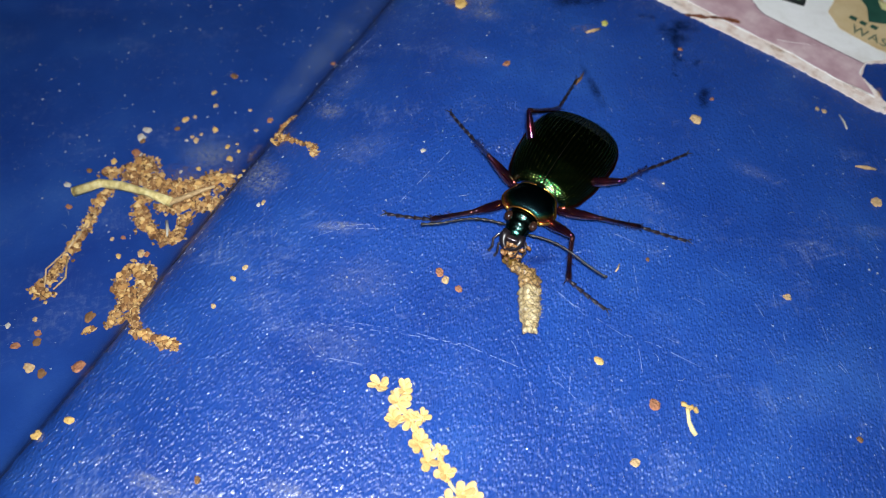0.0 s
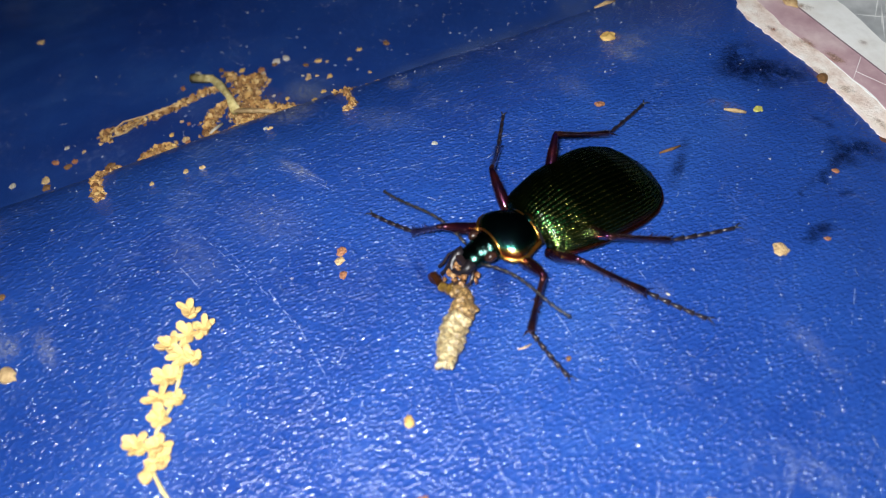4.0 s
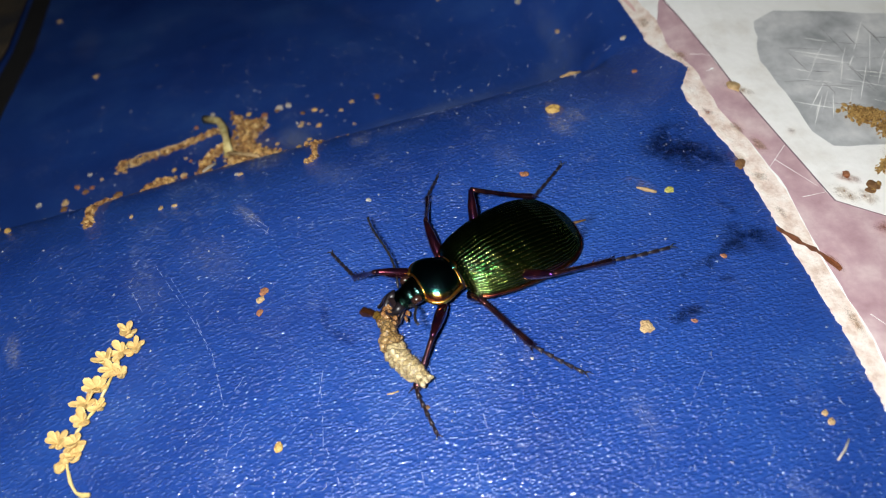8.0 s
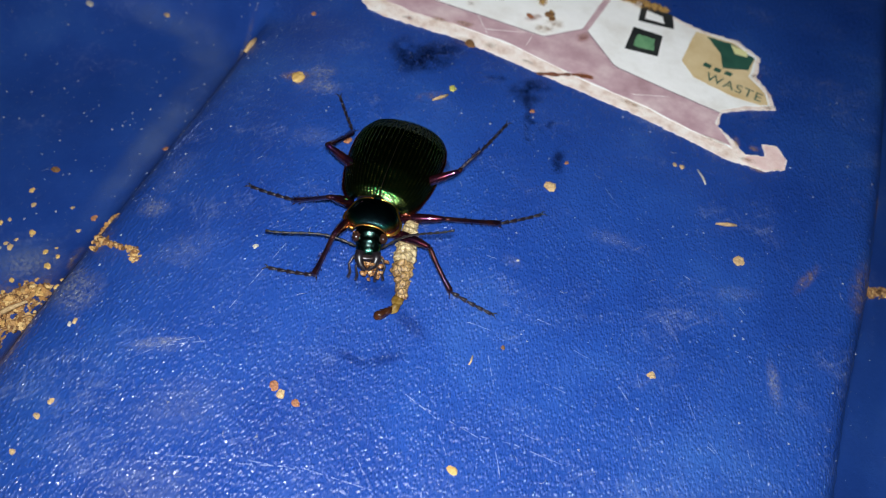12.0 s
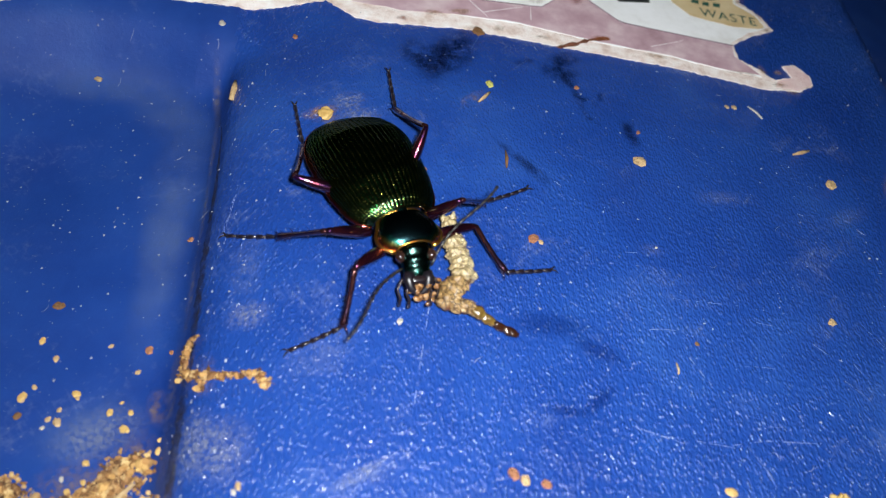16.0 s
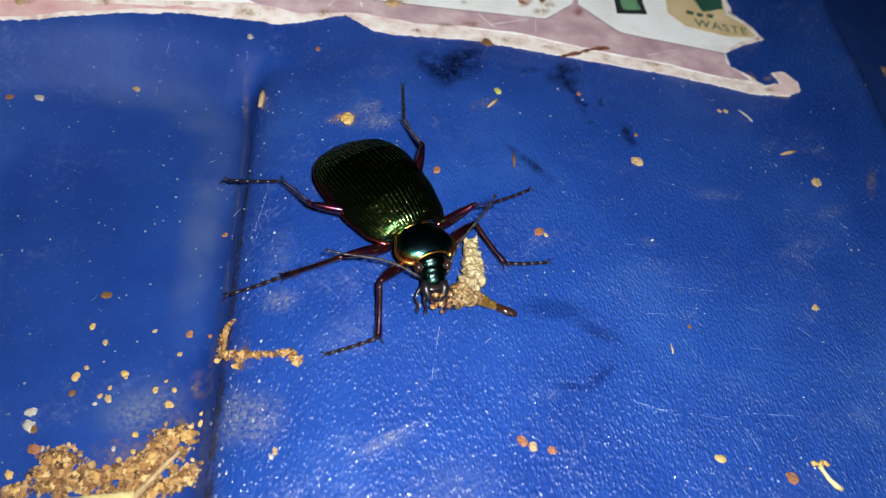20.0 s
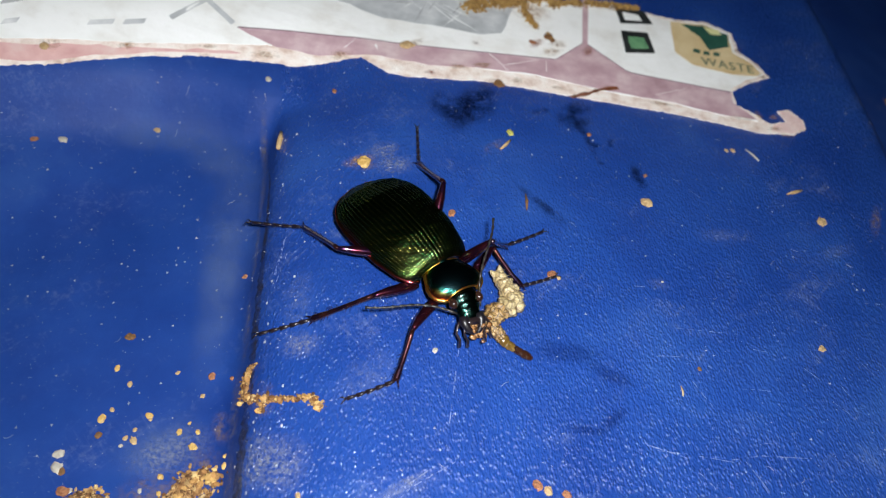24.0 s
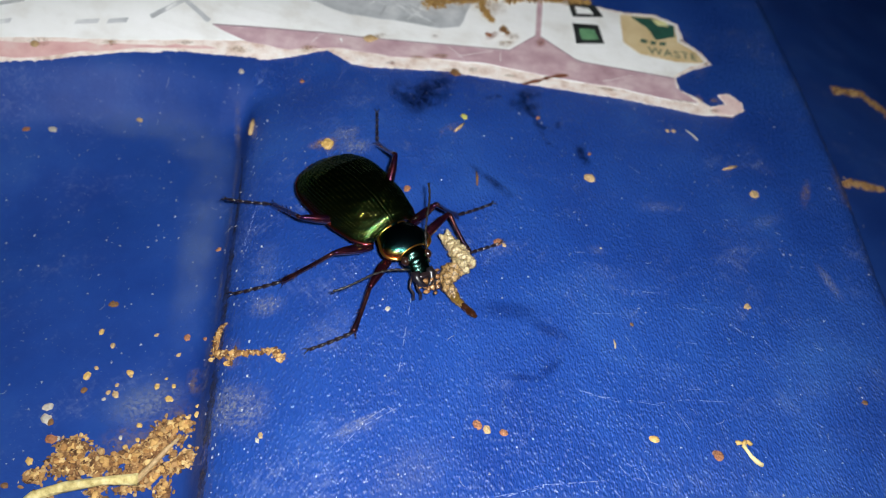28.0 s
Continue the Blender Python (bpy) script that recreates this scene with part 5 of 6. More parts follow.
def copper_edge(m):
    """Tints the wing case copper-red towards its outer edge."""
    tree = m.node_tree
    b = tree.nodes["Principled BSDF"]
    link = b.inputs["Base Color"].links[0]
    inner = link.from_socket
    sep = tree.nodes.new("ShaderNodeSeparateXYZ")
    tc = tree.nodes.new("ShaderNodeTexCoord")
    tree.links.new(tc.outputs["Object"], sep.inputs[0])
    ab = tree.nodes.new("ShaderNodeMath")
    ab.operation = "ABSOLUTE"
    tree.links.new(sep.outputs[0], ab.inputs[0])
    under = inner
    for lo, hi, most, tint in ((0.0036, 0.0064, 0.75, (0.085, 0.13, 0.016)), (0.0066, 0.0070, 0.95, (0.46, 0.06, 0.08))):
        rg = tree.nodes.new("ShaderNodeMapRange")
        for k, v in ((1, lo), (2, hi), (3, 0.0), (4, most)):
            rg.inputs[k].default_value = v
        tree.links.new(ab.outputs[0], rg.inputs[0])
        mix = tree.nodes.new("ShaderNodeMix")
        mix.data_type = "RGBA"
        tree.links.new(rg.outputs[0], mix.inputs[0])
        tree.links.new(under, mix.inputs[6])
        mix.inputs[7].default_value = (*tint, 1)
        under = mix.outputs[2]
    tree.links.new(under, b.inputs["Base Color"])
    beads = node(tree, "ShaderNodeTexVoronoi", Scale=2100.0)
    tree.links.new(tc.outputs["Object"], beads.inputs["Vector"])
    bump(tree, beads.outputs["Distance"], b, 0.00006)


def golden_pits(m):
    """Rows of tiny golden pits along the furrows."""
    tree = m.node_tree
    b = tree.nodes["Principled BSDF"]
    under = b.inputs["Base Color"].links[0].from_socket
    uv = tree.nodes.new("ShaderNodeUVMap")
    uv.uv_map = "rows"
    sep = tree.nodes.new("ShaderNodeSeparateXYZ")
    tree.links.new(uv.outputs[0], sep.inputs[0])

    def math_node(op, a, value):
        n = tree.nodes.new("ShaderNodeMath")
        n.operation = op
        tree.links.new(a, n.inputs[0])
        if isinstance(value, float):
            n.inputs[1].default_value = value
        elif value is not None:
            tree.links.new(value, n.inputs[1])
        return n.outputs[0]

    def band(socket, count, lo, hi):
        f = math_node("ABSOLUTE", math_node("SUBTRACT", math_node("FRACT", math_node("ADD", math_node("MULTIPLY", socket, count), 0.5), None), 0.5), None)
        r = tree.nodes.new("ShaderNodeMapRange")
        for k, v in ((1, lo), (2, hi), (3, 1.0), (4, 0.0)):
            r.inputs[k].default_value = v
        tree.links.new(f, r.inputs[0])
        return r.outputs[0]

    row = band(sep.outputs[1], 15.5, 0.06, 0.20)
    wide = band(sep.outputs[1], 15.5, 0.10, 0.30)
    dots = math_node("MULTIPLY", row, band(sep.outputs[0], 62.0, 0.10, 0.34))
    for fac, tint in ((wide, (0.006, 0.026, 0.008, 1)), (dots, (0.42, 0.40, 0.09, 1))):
        mix = tree.nodes.new("ShaderNodeMix")
        mix.data_type = "RGBA"
        tree.links.new(fac, mix.inputs[0])
        tree.links.new(under, mix.inputs[6])
        mix.inputs[7].default_value = tint
        under = mix.outputs[2]
    tree.links.new(under, b.inputs["Base Color"])


def shield_tints(m, cx, cy, rx, ry, stops):
    """Rings of iridescent tint from the middle of a plate to its edge (metres in the plate's space)."""
    tree = m.node_tree
    b = tree.nodes["Principled BSDF"]
    under = b.inputs["Base Color"].links[0].from_socket
    tc = tree.nodes.new("ShaderNodeTexCoord")
    mp = tree.nodes.new("ShaderNodeMapping")
    mp.inputs["Location"].default_value = (-cx / rx, -cy / ry, 0)
    mp.inputs["Scale"].default_value = (1 / rx, 1 / ry, 0)
    tree.links.new(tc.outputs["Object"], mp.inputs["Vector"])
    ln = tree.nodes.new("ShaderNodeVectorMath")
    ln.operation = "LENGTH"
    tree.links.new(mp.outputs["Vector"], ln.inputs[0])
    add = tree.nodes.new("ShaderNodeMath")
    add.operation = "MULTIPLY_ADD"
    tree.links.new(noise_tex(tree, tc.outputs["Object"], 700.0, 3.0), add.inputs[0])
    add.inputs[1].default_value = 0.24
    tree.links.new(ln.outputs["Value"], add.inputs[2])
    for lo, hi, most, tint in stops:
        rg = tree.nodes.new("ShaderNodeMapRange")
        for k, v in ((1, lo + 0.12), (2, hi + 0.12), (3, 0.0), (4, most)):
            rg.inputs[k].default_value = v
        tree.links.new(add.outputs[0], rg.inputs[0])
        mix = tree.nodes.new("ShaderNodeMix")
        mix.data_type = "RGBA"
        tree.links.new(rg.outputs[0], mix.inputs[0])
        tree.links.new(under, mix.inputs[6])
        mix.inputs[7].default_value = (*tint, 1)
        under = mix.outputs[2]
    tree.links.new(under, b.inputs["Base Color"])


shield_tints(PRONOTUM, 0.0, 0.0028, 0.0038, 0.0030, ((0.76, 0.88, 0.7, (0.010, 0.11, 0.075)), (0.90, 0.97, 0.75, (0.30, 0.25, 0.04)), (0.97, 1.03, 0.9, (0.65, 0.15, 0.05))))
shield_tints(HEAD, 0.0, 0.0012, 0.0021, 0.0032, ((0.50, 0.85, 0.5, (0.015, 0.09, 0.065)), (0.92, 1.05, 0.6, (0.20, 0.18, 0.04))))
copper_edge(ELYTRA)
golden_pits(ELYTRA)


def elytron(side, parent):
    """One wing case: long oval, fifteen pressed furrows."""
    width = lambda u: float(np.interp(u, [0, 0.03, 0.12, 0.3, 0.5, 0.65, 0.78, 0.88, 0.95, 1], [3.5, 4.7, 5.7, 6.55, 6.95, 7.0, 6.6, 5.6, 4.1, 0.9]))
    crest = lambda u: float(np.interp(u, [0, 0.06, 0.25, 0.5, 0.7, 0.88, 1], [4.4, 5.3, 6.4, 6.6, 6.0, 4.5, 2.6]))
    nu, nv = 190, 190
    us = [(i / (nu - 1)) for i in range(nu)]
    ws = np.array([width(u) for u in us])
    cs = np.array([crest(u) for u in us])
    for _ in range(3):
        ws[1:-1] = (ws[:-2] + 2 * ws[1:-1] + ws[2:]) / 4
        cs[1:-1] = (cs[:-2] + 2 * cs[1:-1] + cs[2:]) / 4

    def surf(a, v):
        i = int(round(a * (nu - 1)))
        th = v * math.pi / 2 * 1.06
        rim = 2.3
        x = ws[i] * math.sin(th) + 0.03
        z = rim + (cs[i] - rim) * (math.cos(th) if th < math.pi / 2 else math.cos(th) * 0.5)
        fade = min(1.0, min(a, 1 - a) * 14) * min(1.0, (1 - v) * 20)
        g = 0.5 + 0.5 * math.cos(2 * math.pi * 15.5 * v)
        beads = 0.72 + 0.28 * math.sin(a * 330 + v * 120)
        dz = -0.125 * g ** 2 * fade * beads
        x += dz * math.sin(th)
        z += dz * math.cos(th)
        return (side * x * MM, -19.5 * a * MM, z * MM)

    case = revolve_grid("elytron", surf, nu, nv, ELYTRA, parent, "metallic dark green furrowed wing case")
    uv = case.data.uv_layers.new(name="rows")
    ids = np.zeros(len(case.data.loops), dtype=np.int32)
    case.data.loops.foreach_get("vertex_index", ids)
    uv.data.foreach_set("uv", np.stack([ids // nv / (nu - 1), ids % nv / (nv - 1)], -1).astype(np.float32).ravel())
    return case, ws, cs


def dome(name, outline, y0, length, rim, crest_fn, mat, parent, label="", nu=26, nv=41):
    """A domed plate: half widths along y, height over the rim."""

    def surf(a, v):
        w = float(np.interp(a, [p for p, _ in outline], [q for _, q in outline]))
        s = v * 2 - 1
        th = s * math.pi / 2
        return (w * math.sin(th) * MM, (y0 + length * a) * MM, (rim + (crest_fn(a) - rim) * math.cos(th)) * MM)

    return revolve_grid(name, surf, nu, nv, mat, parent, label)


HIPS = {"LF": (-3.0, 3.3, 1.6), "RF": (3.0, 3.3, 1.6), "LM": (-3.5, -0.5, 0.9), "RM": (3.5, -0.5, 0.9), "LH": (-3.3, -6.3, 1.7), "RH": (3.3, -6.3, 1.7)}
BONES = {"F": (6.4, 6.9, 7.4), "M": (6.7, 9.3, 8.2), "H": (7.9, 11.4, 9.6)}
NECK = (0.0, 5.0, 3.4)
LIFT = 1.4


def leg_parts(key, parent):
    a, b, c = BONES[key[1]]
    bm = bmesh.new()
    k = [0, 0.1, 0.35, 0.7, 0.92, 1]
    add_tube(bm, [(0, a * q * MM, (0.25 * math.sin(q * 3.14)) * MM) for q in k], [r * MM for r in (0.46, 0.66, 0.80, 0.66, 0.44, 0.36)], 12)
    femur = part("femur", bm, FEMUR, parent, "glossy wine-red femur")
    bm = bmesh.new()
    add_tube(bm, [(0, b * q * MM, (-0.15 * math.sin(q * 3.14)) * MM) for q in k], [r * MM for r in (0.34, 0.37, 0.35, 0.38, 0.52, 0.48)], 9)
    for s in (-1, 1):
        add_tube(bm, [(s * 0.3 * MM, b * 0.97 * MM, 0), (s * 0.75 * MM, (b + 0.8) * MM, -0.3 * MM)], [0.14 * MM, 0.03 * MM], 5)
    rng = random.Random(key)
    for q in range(14):
        y = b * rng.uniform(0.3, 0.98)
        s = rng.choice((-1, 1))
        add_tube(bm, [(s * 0.3 * MM, y * MM, 0), (s * 0.8 * MM, (y + 0.4) * MM, rng.uniform(-0.3, 0.3) * MM)], [0.05 * MM, 0.015 * MM], 4)
    tibia = part("tibia", bm, LEG, parent, "dark purple tibia with short spines")
    bm = bmesh.new()
    seg = c * 0.88 / 5
    for q in range(5):
        y = q * seg
        z = -0.16 * math.sin(q / 5 * 3.0)
        add_tube(bm, [(0, y * MM, z * MM), (0, (y + seg * 0.45) * MM, (z - 0.03) * MM), (0, (y + seg * 0.96) * MM, (z - 0.05) * MM)], [0.15 * MM, 0.25 * MM, 0.37 * MM - q * 0.018 * MM], 8)
    for s in (-1, 1):
        y = 5 * seg
        add_tube(bm, [(0, y * MM, 0), (s * 0.35 * MM, (y + c * 0.07) * MM, 0.1 * MM), (s * 0.5 * MM, (y + c * 0.13) * MM, -0.25 * MM)], [0.13 * MM, 0.09 * MM, 0.03 * MM], 5)
    tarsus = part("tarsus", bm, TARSUS, tibia, "jointed black foot with two claws")
    return femur, tibia, tarsus


def antenna_part(side, parent):
    bm = bmesh.new()
    n, length = 11, 12.5
    pts, radii = [], []
    for q in range(n):
        for f, r in ((0.02, 0.55), (0.5, 0.82), (0.90, 1.05)):
            y = length * (q + f) / n
            pts.append(Vector((side * 0.5 * math.sin(y * 0.42), y, 0.55 * math.sin(y * 0.25))) * MM)
            radii.append((0.22 if q < 4 else 0.20) * r * MM)
    add_tube(bm, pts, radii, 7)
    return part("antenna", bm, ANTENNA, parent, "jointed grey-brown antenna")


def build_beetle():
    root = new("beetle")
    tagged(root, "metallic green ground beetle with copper margins eating a caterpillar", "beetle")
    bits = {"root": root}
    for side in (-1, 1):
        _, ws, cs = elytron(side, root)
        bm = bmesh.new()
        line = [(side * (w + 0.06) * MM, -19.5 * i / (len(ws) - 1) * MM, 2.2 * MM) for i, w in enumerate(ws)]
        add_tube(bm, line[::6] + [line[-1]], [0.28 * MM] * (len(line[::6]) + 1), 8)
        part("wing_margin", bm, MARGIN, root, "iridescent copper-red wing margin")
    bm = bmesh.new()
    add_blob(bm, (0, -9.2 * MM, 2.2 * MM), (6.0 * MM, 9.8 * MM, 1.7 * MM), 0.05, 3, 2)
    part("abdomen", bm, UNDER, root, "black underside")
    bm = bmesh.new()
    add_blob(bm, (0, 0.6 * MM, 2.7 * MM), (3.0 * MM, 4.6 * MM, 1.4 * MM), 0.05, 3, 3)
    part("thorax", bm, UNDER, root, "black thorax underside")
    bm = bmesh.new()
    add_blob(bm, (0, -0.15 * MM, 4.1 * MM), (1.0 * MM, 1.1 * MM, 0.6 * MM), 0.05, 2, 4)
    part("scutellum", bm, PRONOTUM, root)

    shield = dome("pronotum", [(0, 2.6), (0.05, 2.95), (0.25, 3.3), (0.5, 3.85), (0.7, 3.95), (0.86, 3.5), (0.96, 2.8), (1, 2.3)], 0.2, 5.2, 3.0,
                  lambda a: 4.4 + 0.75 * math.sin(min(1, a * 1.05) * math.pi) ** 0.7, PRONOTUM, root, "blue-black domed pronotum")
    bm = bmesh.new()
    ring = []
    for s, seq in ((1, [0, 0.05, 0.15, 0.3, 0.5, 0.65, 0.78, 0.88, 0.96, 1]), (-1, [1, 0.96, 0.88, 0.78, 0.65, 0.5, 0.3, 0.15, 0.05, 0])):
        for q in seq:
            w = float(np.interp(q, [0, 0.05, 0.25, 0.5, 0.7, 0.86, 0.96, 1], [2.6, 2.95, 3.3, 3.85, 3.95, 3.5, 2.8, 2.3]))
            ring.append((s * w * MM, (0.2 + 5.2 * q) * MM, 3.0 * MM))
    for chain in (ring[:10], ring[10:]):
        add_tube(bm, chain, [0.30 * MM] * 10, 8)
    for y, w, h in ((0.2, 2.6, 4.4), (5.4, 2.3, 4.4)):
        arc = [(w * math.sin(t) * MM, y * MM, (3.0 + (h - 3.0) * math.cos(t)) * MM) for t in np.linspace(-1.57, 1.57, 13)]
        add_tube(bm, arc, [0.15 * MM] * 13, 6)
    part("pronotum_rim", bm, RIM, shield, "shining golden-orange rim")
    bits["pronotum"] = shield

    # the head's own space starts at the neck
    head = dome("head", [(0, 1.85), (0.2, 2.0), (0.42, 2.1), (0.55, 1.85), (0.75, 1.62), (0.9, 1.5), (1, 1.25)], -0.8, 5.0, -0.8,
                lambda a: float(np.interp(a, [0, 0.3, 0.55, 0.8, 1], [0.7, 1.1, 0.85, 0.45, -0.1])) + 0.07 * math.sin(a * 23), HEAD, root, "glossy teal-black head", 40, 41)
    bm = bmesh.new()
    add_blob(bm, (0, 1.8 * MM, -0.9 * MM), (1.7 * MM, 2.5 * MM, 0.7 * MM), 0.05, 3, 6)
    part("throat", bm, UNDER, head)
    for side in (-1, 1):
        bm = bmesh.new()
        add_blob(bm, (side * 1.85 * MM, 1.45 * MM, 0.05 * MM), (0.62 * MM, 0.78 * MM, 0.66 * MM), 0.03, 3, 1)
        part("eye", bm, EYE, head, "bulging brown eye")
        bm = bmesh.new()
        pts = [(side * 1.0, 3.5, -0.35), (side * 1.2, 4.4, -0.5), (side * 0.95, 5.2, -0.75), (side * 0.35, 5.75, -0.95), (-side * 0.25, 5.85, -1.05)]
        add_tube(bm, [Vector(p) * MM for p in pts], [r * MM for r in (0.75, 0.68, 0.5, 0.3, 0.06)], 10)
        part("mandible", bm, UNDER, head, "curved black mandible")
        for q, (x0, x1, x2, x3) in enumerate(((1.3, 2.0, 2.5, 2.2), (0.9, 1.3, 1.5, 1.2))):
            bm = bmesh.new()
            pts = [(side * x0, 3.4 + 0.4 * q, -0.8), (side * x1, 4.2 + 0.5 * q, -0.9), (side * x2, 5.0 + 0.5 * q, -1.4), (side * x3, 5.9 + 0.4 * q, -1.9), (side * x3 * 1.1, 6.6 + 0.3 * q, -2.5)]
            add_tube(bm, [Vector(p) * MM for p in pts], [r * MM for r in (0.14, 0.2, 0.16, 0.2, 0.24)], 7)
            part("palp", bm, TARSUS, head, "jointed black feeler beside the jaws")
    bm = bmesh.new()
    add_blob(bm, (0, 4.25 * MM, -0.25 * MM), (1.15 * MM, 0.65 * MM, 0.3 * MM), 0.35, 3, 5)
    part("labrum", bm, TARSUS, head)
    bits["head"] = head
    for side, key in ((-1, "LA"), (1, "RA")):
        bits[key] = antenna_part(side, root)
    for key in HIPS:
        bits[key] = leg_parts(key, root)
    return bits


BEETLE = build_beetle()

# ---- the caterpillar in its jaws ----


def skin(name, stops, net, rough):
    """Mottled hide with a dark net of cracks and stray brown blotches."""
    m, tree, b = material(name, stops[0], rough, 0.0, 0.6)
    v = coords(tree)
    under = ramp(tree, noise_tex(tree, v, 620.0, 6.0, 0.65), [(0.30 + 0.4 * i / (len(stops) - 1), c) for i, c in enumerate(stops)])
    cells = node(tree, "ShaderNodeTexVoronoi", Scale=1050.0)
    cells.feature = "DISTANCE_TO_EDGE"
    tree.links.new(v, cells.inputs["Vector"])
    crack = ramp(tree, cells.outputs["Distance"], [(0.02, (net, net, net)), (0.11, (0, 0, 0))])
    blotch = ramp(tree, noise_tex(tree, v, 380.0, 4.0, 0.6), [(0.53, (0, 0, 0)), (0.63, (0.85, 0.85, 0.85))])
    for fac, tint in ((crack, (0.035, 0.018, 0.008)), (blotch, (0.13, 0.042, 0.012))):
        mix = tree.nodes.new("ShaderNodeMix")
        mix.data_type = "RGBA"
        tree.links.new(fac, mix.inputs[0])
        tree.links.new(under, mix.inputs[6])
        mix.inputs[7].default_value = (*tint, 1)
        under = mix.outputs[2]
    tree.links.new(under, b.inputs["Base Color"])
    bump(tree, noise_tex(tree, v, 1500.0, 5.0), b, 0.00028)
    return m


FLESH = skin("mottled_caterpillar_skin", [(0.07, 0.030, 0.010), (0.34, 0.21, 0.08), (0.66, 0.50, 0.25)], 0.9, 0.35)
PALE = skin("pale_green_flesh", [(0.22, 0.13, 0.045), (0.48, 0.38, 0.20), (0.70, 0.63, 0.42)], 0.6, 0.3)
CHEWED_FLESH = skin("chewed_flesh", [(0.05, 0.018, 0.007), (0.30, 0.14, 0.05), (0.62, 0.42, 0.22)], 0.5, 0.2)
AMBER = mottled("amber_wet_gut", [(0.045, 0.022, 0.005), (0.14, 0.08, 0.016), (0.28, 0.19, 0.05)], 500.0, 0.12, depth=0.0001, fine=2.0, spec=0.7)
GUT = mottled("dark_wet_head", [(0.012, 0.004, 0.002), (0.05, 0.016, 0.006)], 500.0, 0.12, spec=0.7)


def build_prey():
    """A torn caterpillar: short folded rings with warts and bristles, a wet dark end and a ragged pale end."""
    root = new("caterpillar")
    tagged(root, "half-eaten pale caterpillar, torn and wet, in the beetle's jaws", "caterpillar")
    out = []
    n = 15
    for k in range(n):
        mat = GUT if k < 2 else AMBER if k < 4 else PALE if k >= 9 else FLESH
        w = (0.62, 0.5, 0.62, 0.8, 0.85, 0.95, 1.15, 1.4, 1.45, 1.45, 1.45, 1.4, 1.35, 1.2, 0.9)[k]
        bm = bmesh.new()
        rng = random.Random(40 + k)
        made = bmesh.ops.create_icosphere(bm, subdivisions=4 if k >= 4 else 3, radius=1.0)
        for v in made["verts"]:
            c = v.co.copy()
            fold = 0.035 * math.cos(c.y * 7.0 + 4 * noise.noise(c * 1.2)) if k >= 4 else 0.0
            lump = 0.42 * noise.noise(c * 1.3 + Vector((k * 3.7, 0, 0))) + 0.17 * noise.noise(c * 3.4 + Vector((0, k * 2.1, 0))) + (0.09 * noise.noise(c * 10 + Vector((k, k, 0))) if k >= 4 else 0)
            q = 1 + fold + lump
            v.co = Vector((c.x * w * q, c.y * 1.2 * (1 + 0.4 * lump), c.z * w * 0.85 * q)) * MM
        if k >= 4:
            for _ in range(4):
                a = rng.uniform(-0.4, 3.5)
                add_blob(bm, (math.cos(a) * w * 0.95 * MM, rng.uniform(-0.8, 0.8) * MM, math.sin(a) * w * 0.80 * MM), (0.13 * MM, 0.17 * MM, 0.12 * MM), 0.6, 1, k + a, rng.uniform(0, 3))
            for _ in range(5):
                a, y = rng.uniform(-0.2, 3.3), rng.uniform(-0.8, 0.8)
                d = Vector((math.cos(a), rng.uniform(-0.3, 0.3), math.sin(a)))
                foot = Vector((math.cos(a) * w, y, math.sin(a) * w * 0.85))
                add_tube(bm, [foot * MM, (foot + d * rng.uniform(0.3, 0.7)) * MM], [0.03 * MM, 0.012 * MM], 4)
        if k == n - 1:
            for s, ln in ((-1, 1.0), (1, 1.25), (0, 0.7)):
                add_tube(bm, [(s * 0.4 * MM, 0.4 * MM, 0), (s * 0.7 * MM, (0.4 + 0.6 * ln) * MM, 0.1 * MM), (s * 0.85 * MM, (0.4 + ln) * MM, 0.35 * MM)], [0.55 * MM, 0.40 * MM, 0.14 * MM], 8)
        out.append(part("segment", bm, mat, root, "dark wet end" if k < 2 else "amber wet gut" if k < 4 else "pale torn end" if k == n - 1 else ""))
    bm = bmesh.new()
    rng = random.Random(8)
    for _ in range(30):
        add_blob(bm, (rng.gauss(0, 0.9) * MM, rng.gauss(0.2, 0.7) * MM, rng.gauss(-0.1, 0.45) * MM), (rng.uniform(0.2, 0.55) * MM, rng.uniform(0.2, 0.45) * MM, 0.28 * MM), 0.6, 2, rng.uniform(0, 40), rng.uniform(0, 3))
    chewed = part("chewed_piece", bm, CHEWED_FLESH, root, "chewed ragged flesh held in the jaws")
    return root, out, chewed


PREY, SEGMENTS, CHEWED = build_prey()


# ---- the torch beside the eye ----
def build_torch():
    root = new("torch")
    tagged(root, "small black hand torch with a round glowing lens", "torch")
    bm = bmesh.new()
    bmesh.ops.create_cone(bm, cap_ends=False, segments=32, radius1=0.0052, radius2=0.0052, depth=0.034)
    for v in bm.verts:
        v.co.z += 0.0148
    part("body", bm, UNDER, root, "black metal tube")
    bm = bmesh.new()
    bmesh.ops.create_circle(bm, cap_ends=True, segments=32, radius=0.0036)
    for v in bm.verts:
        v.co.z += 0.0008
    m, tree, b = material("glowing_lens", (0.9, 0.9, 0.9), 0.4)
    b.inputs["Emission Color"].default_value = (0.95, 0.98, 1.0, 1)
    b.inputs["Emission Strength"].default_value = TORCH_POWER
    part("lens", bm, m, root, "bright white lens")
    return root


LAMP = build_torch()

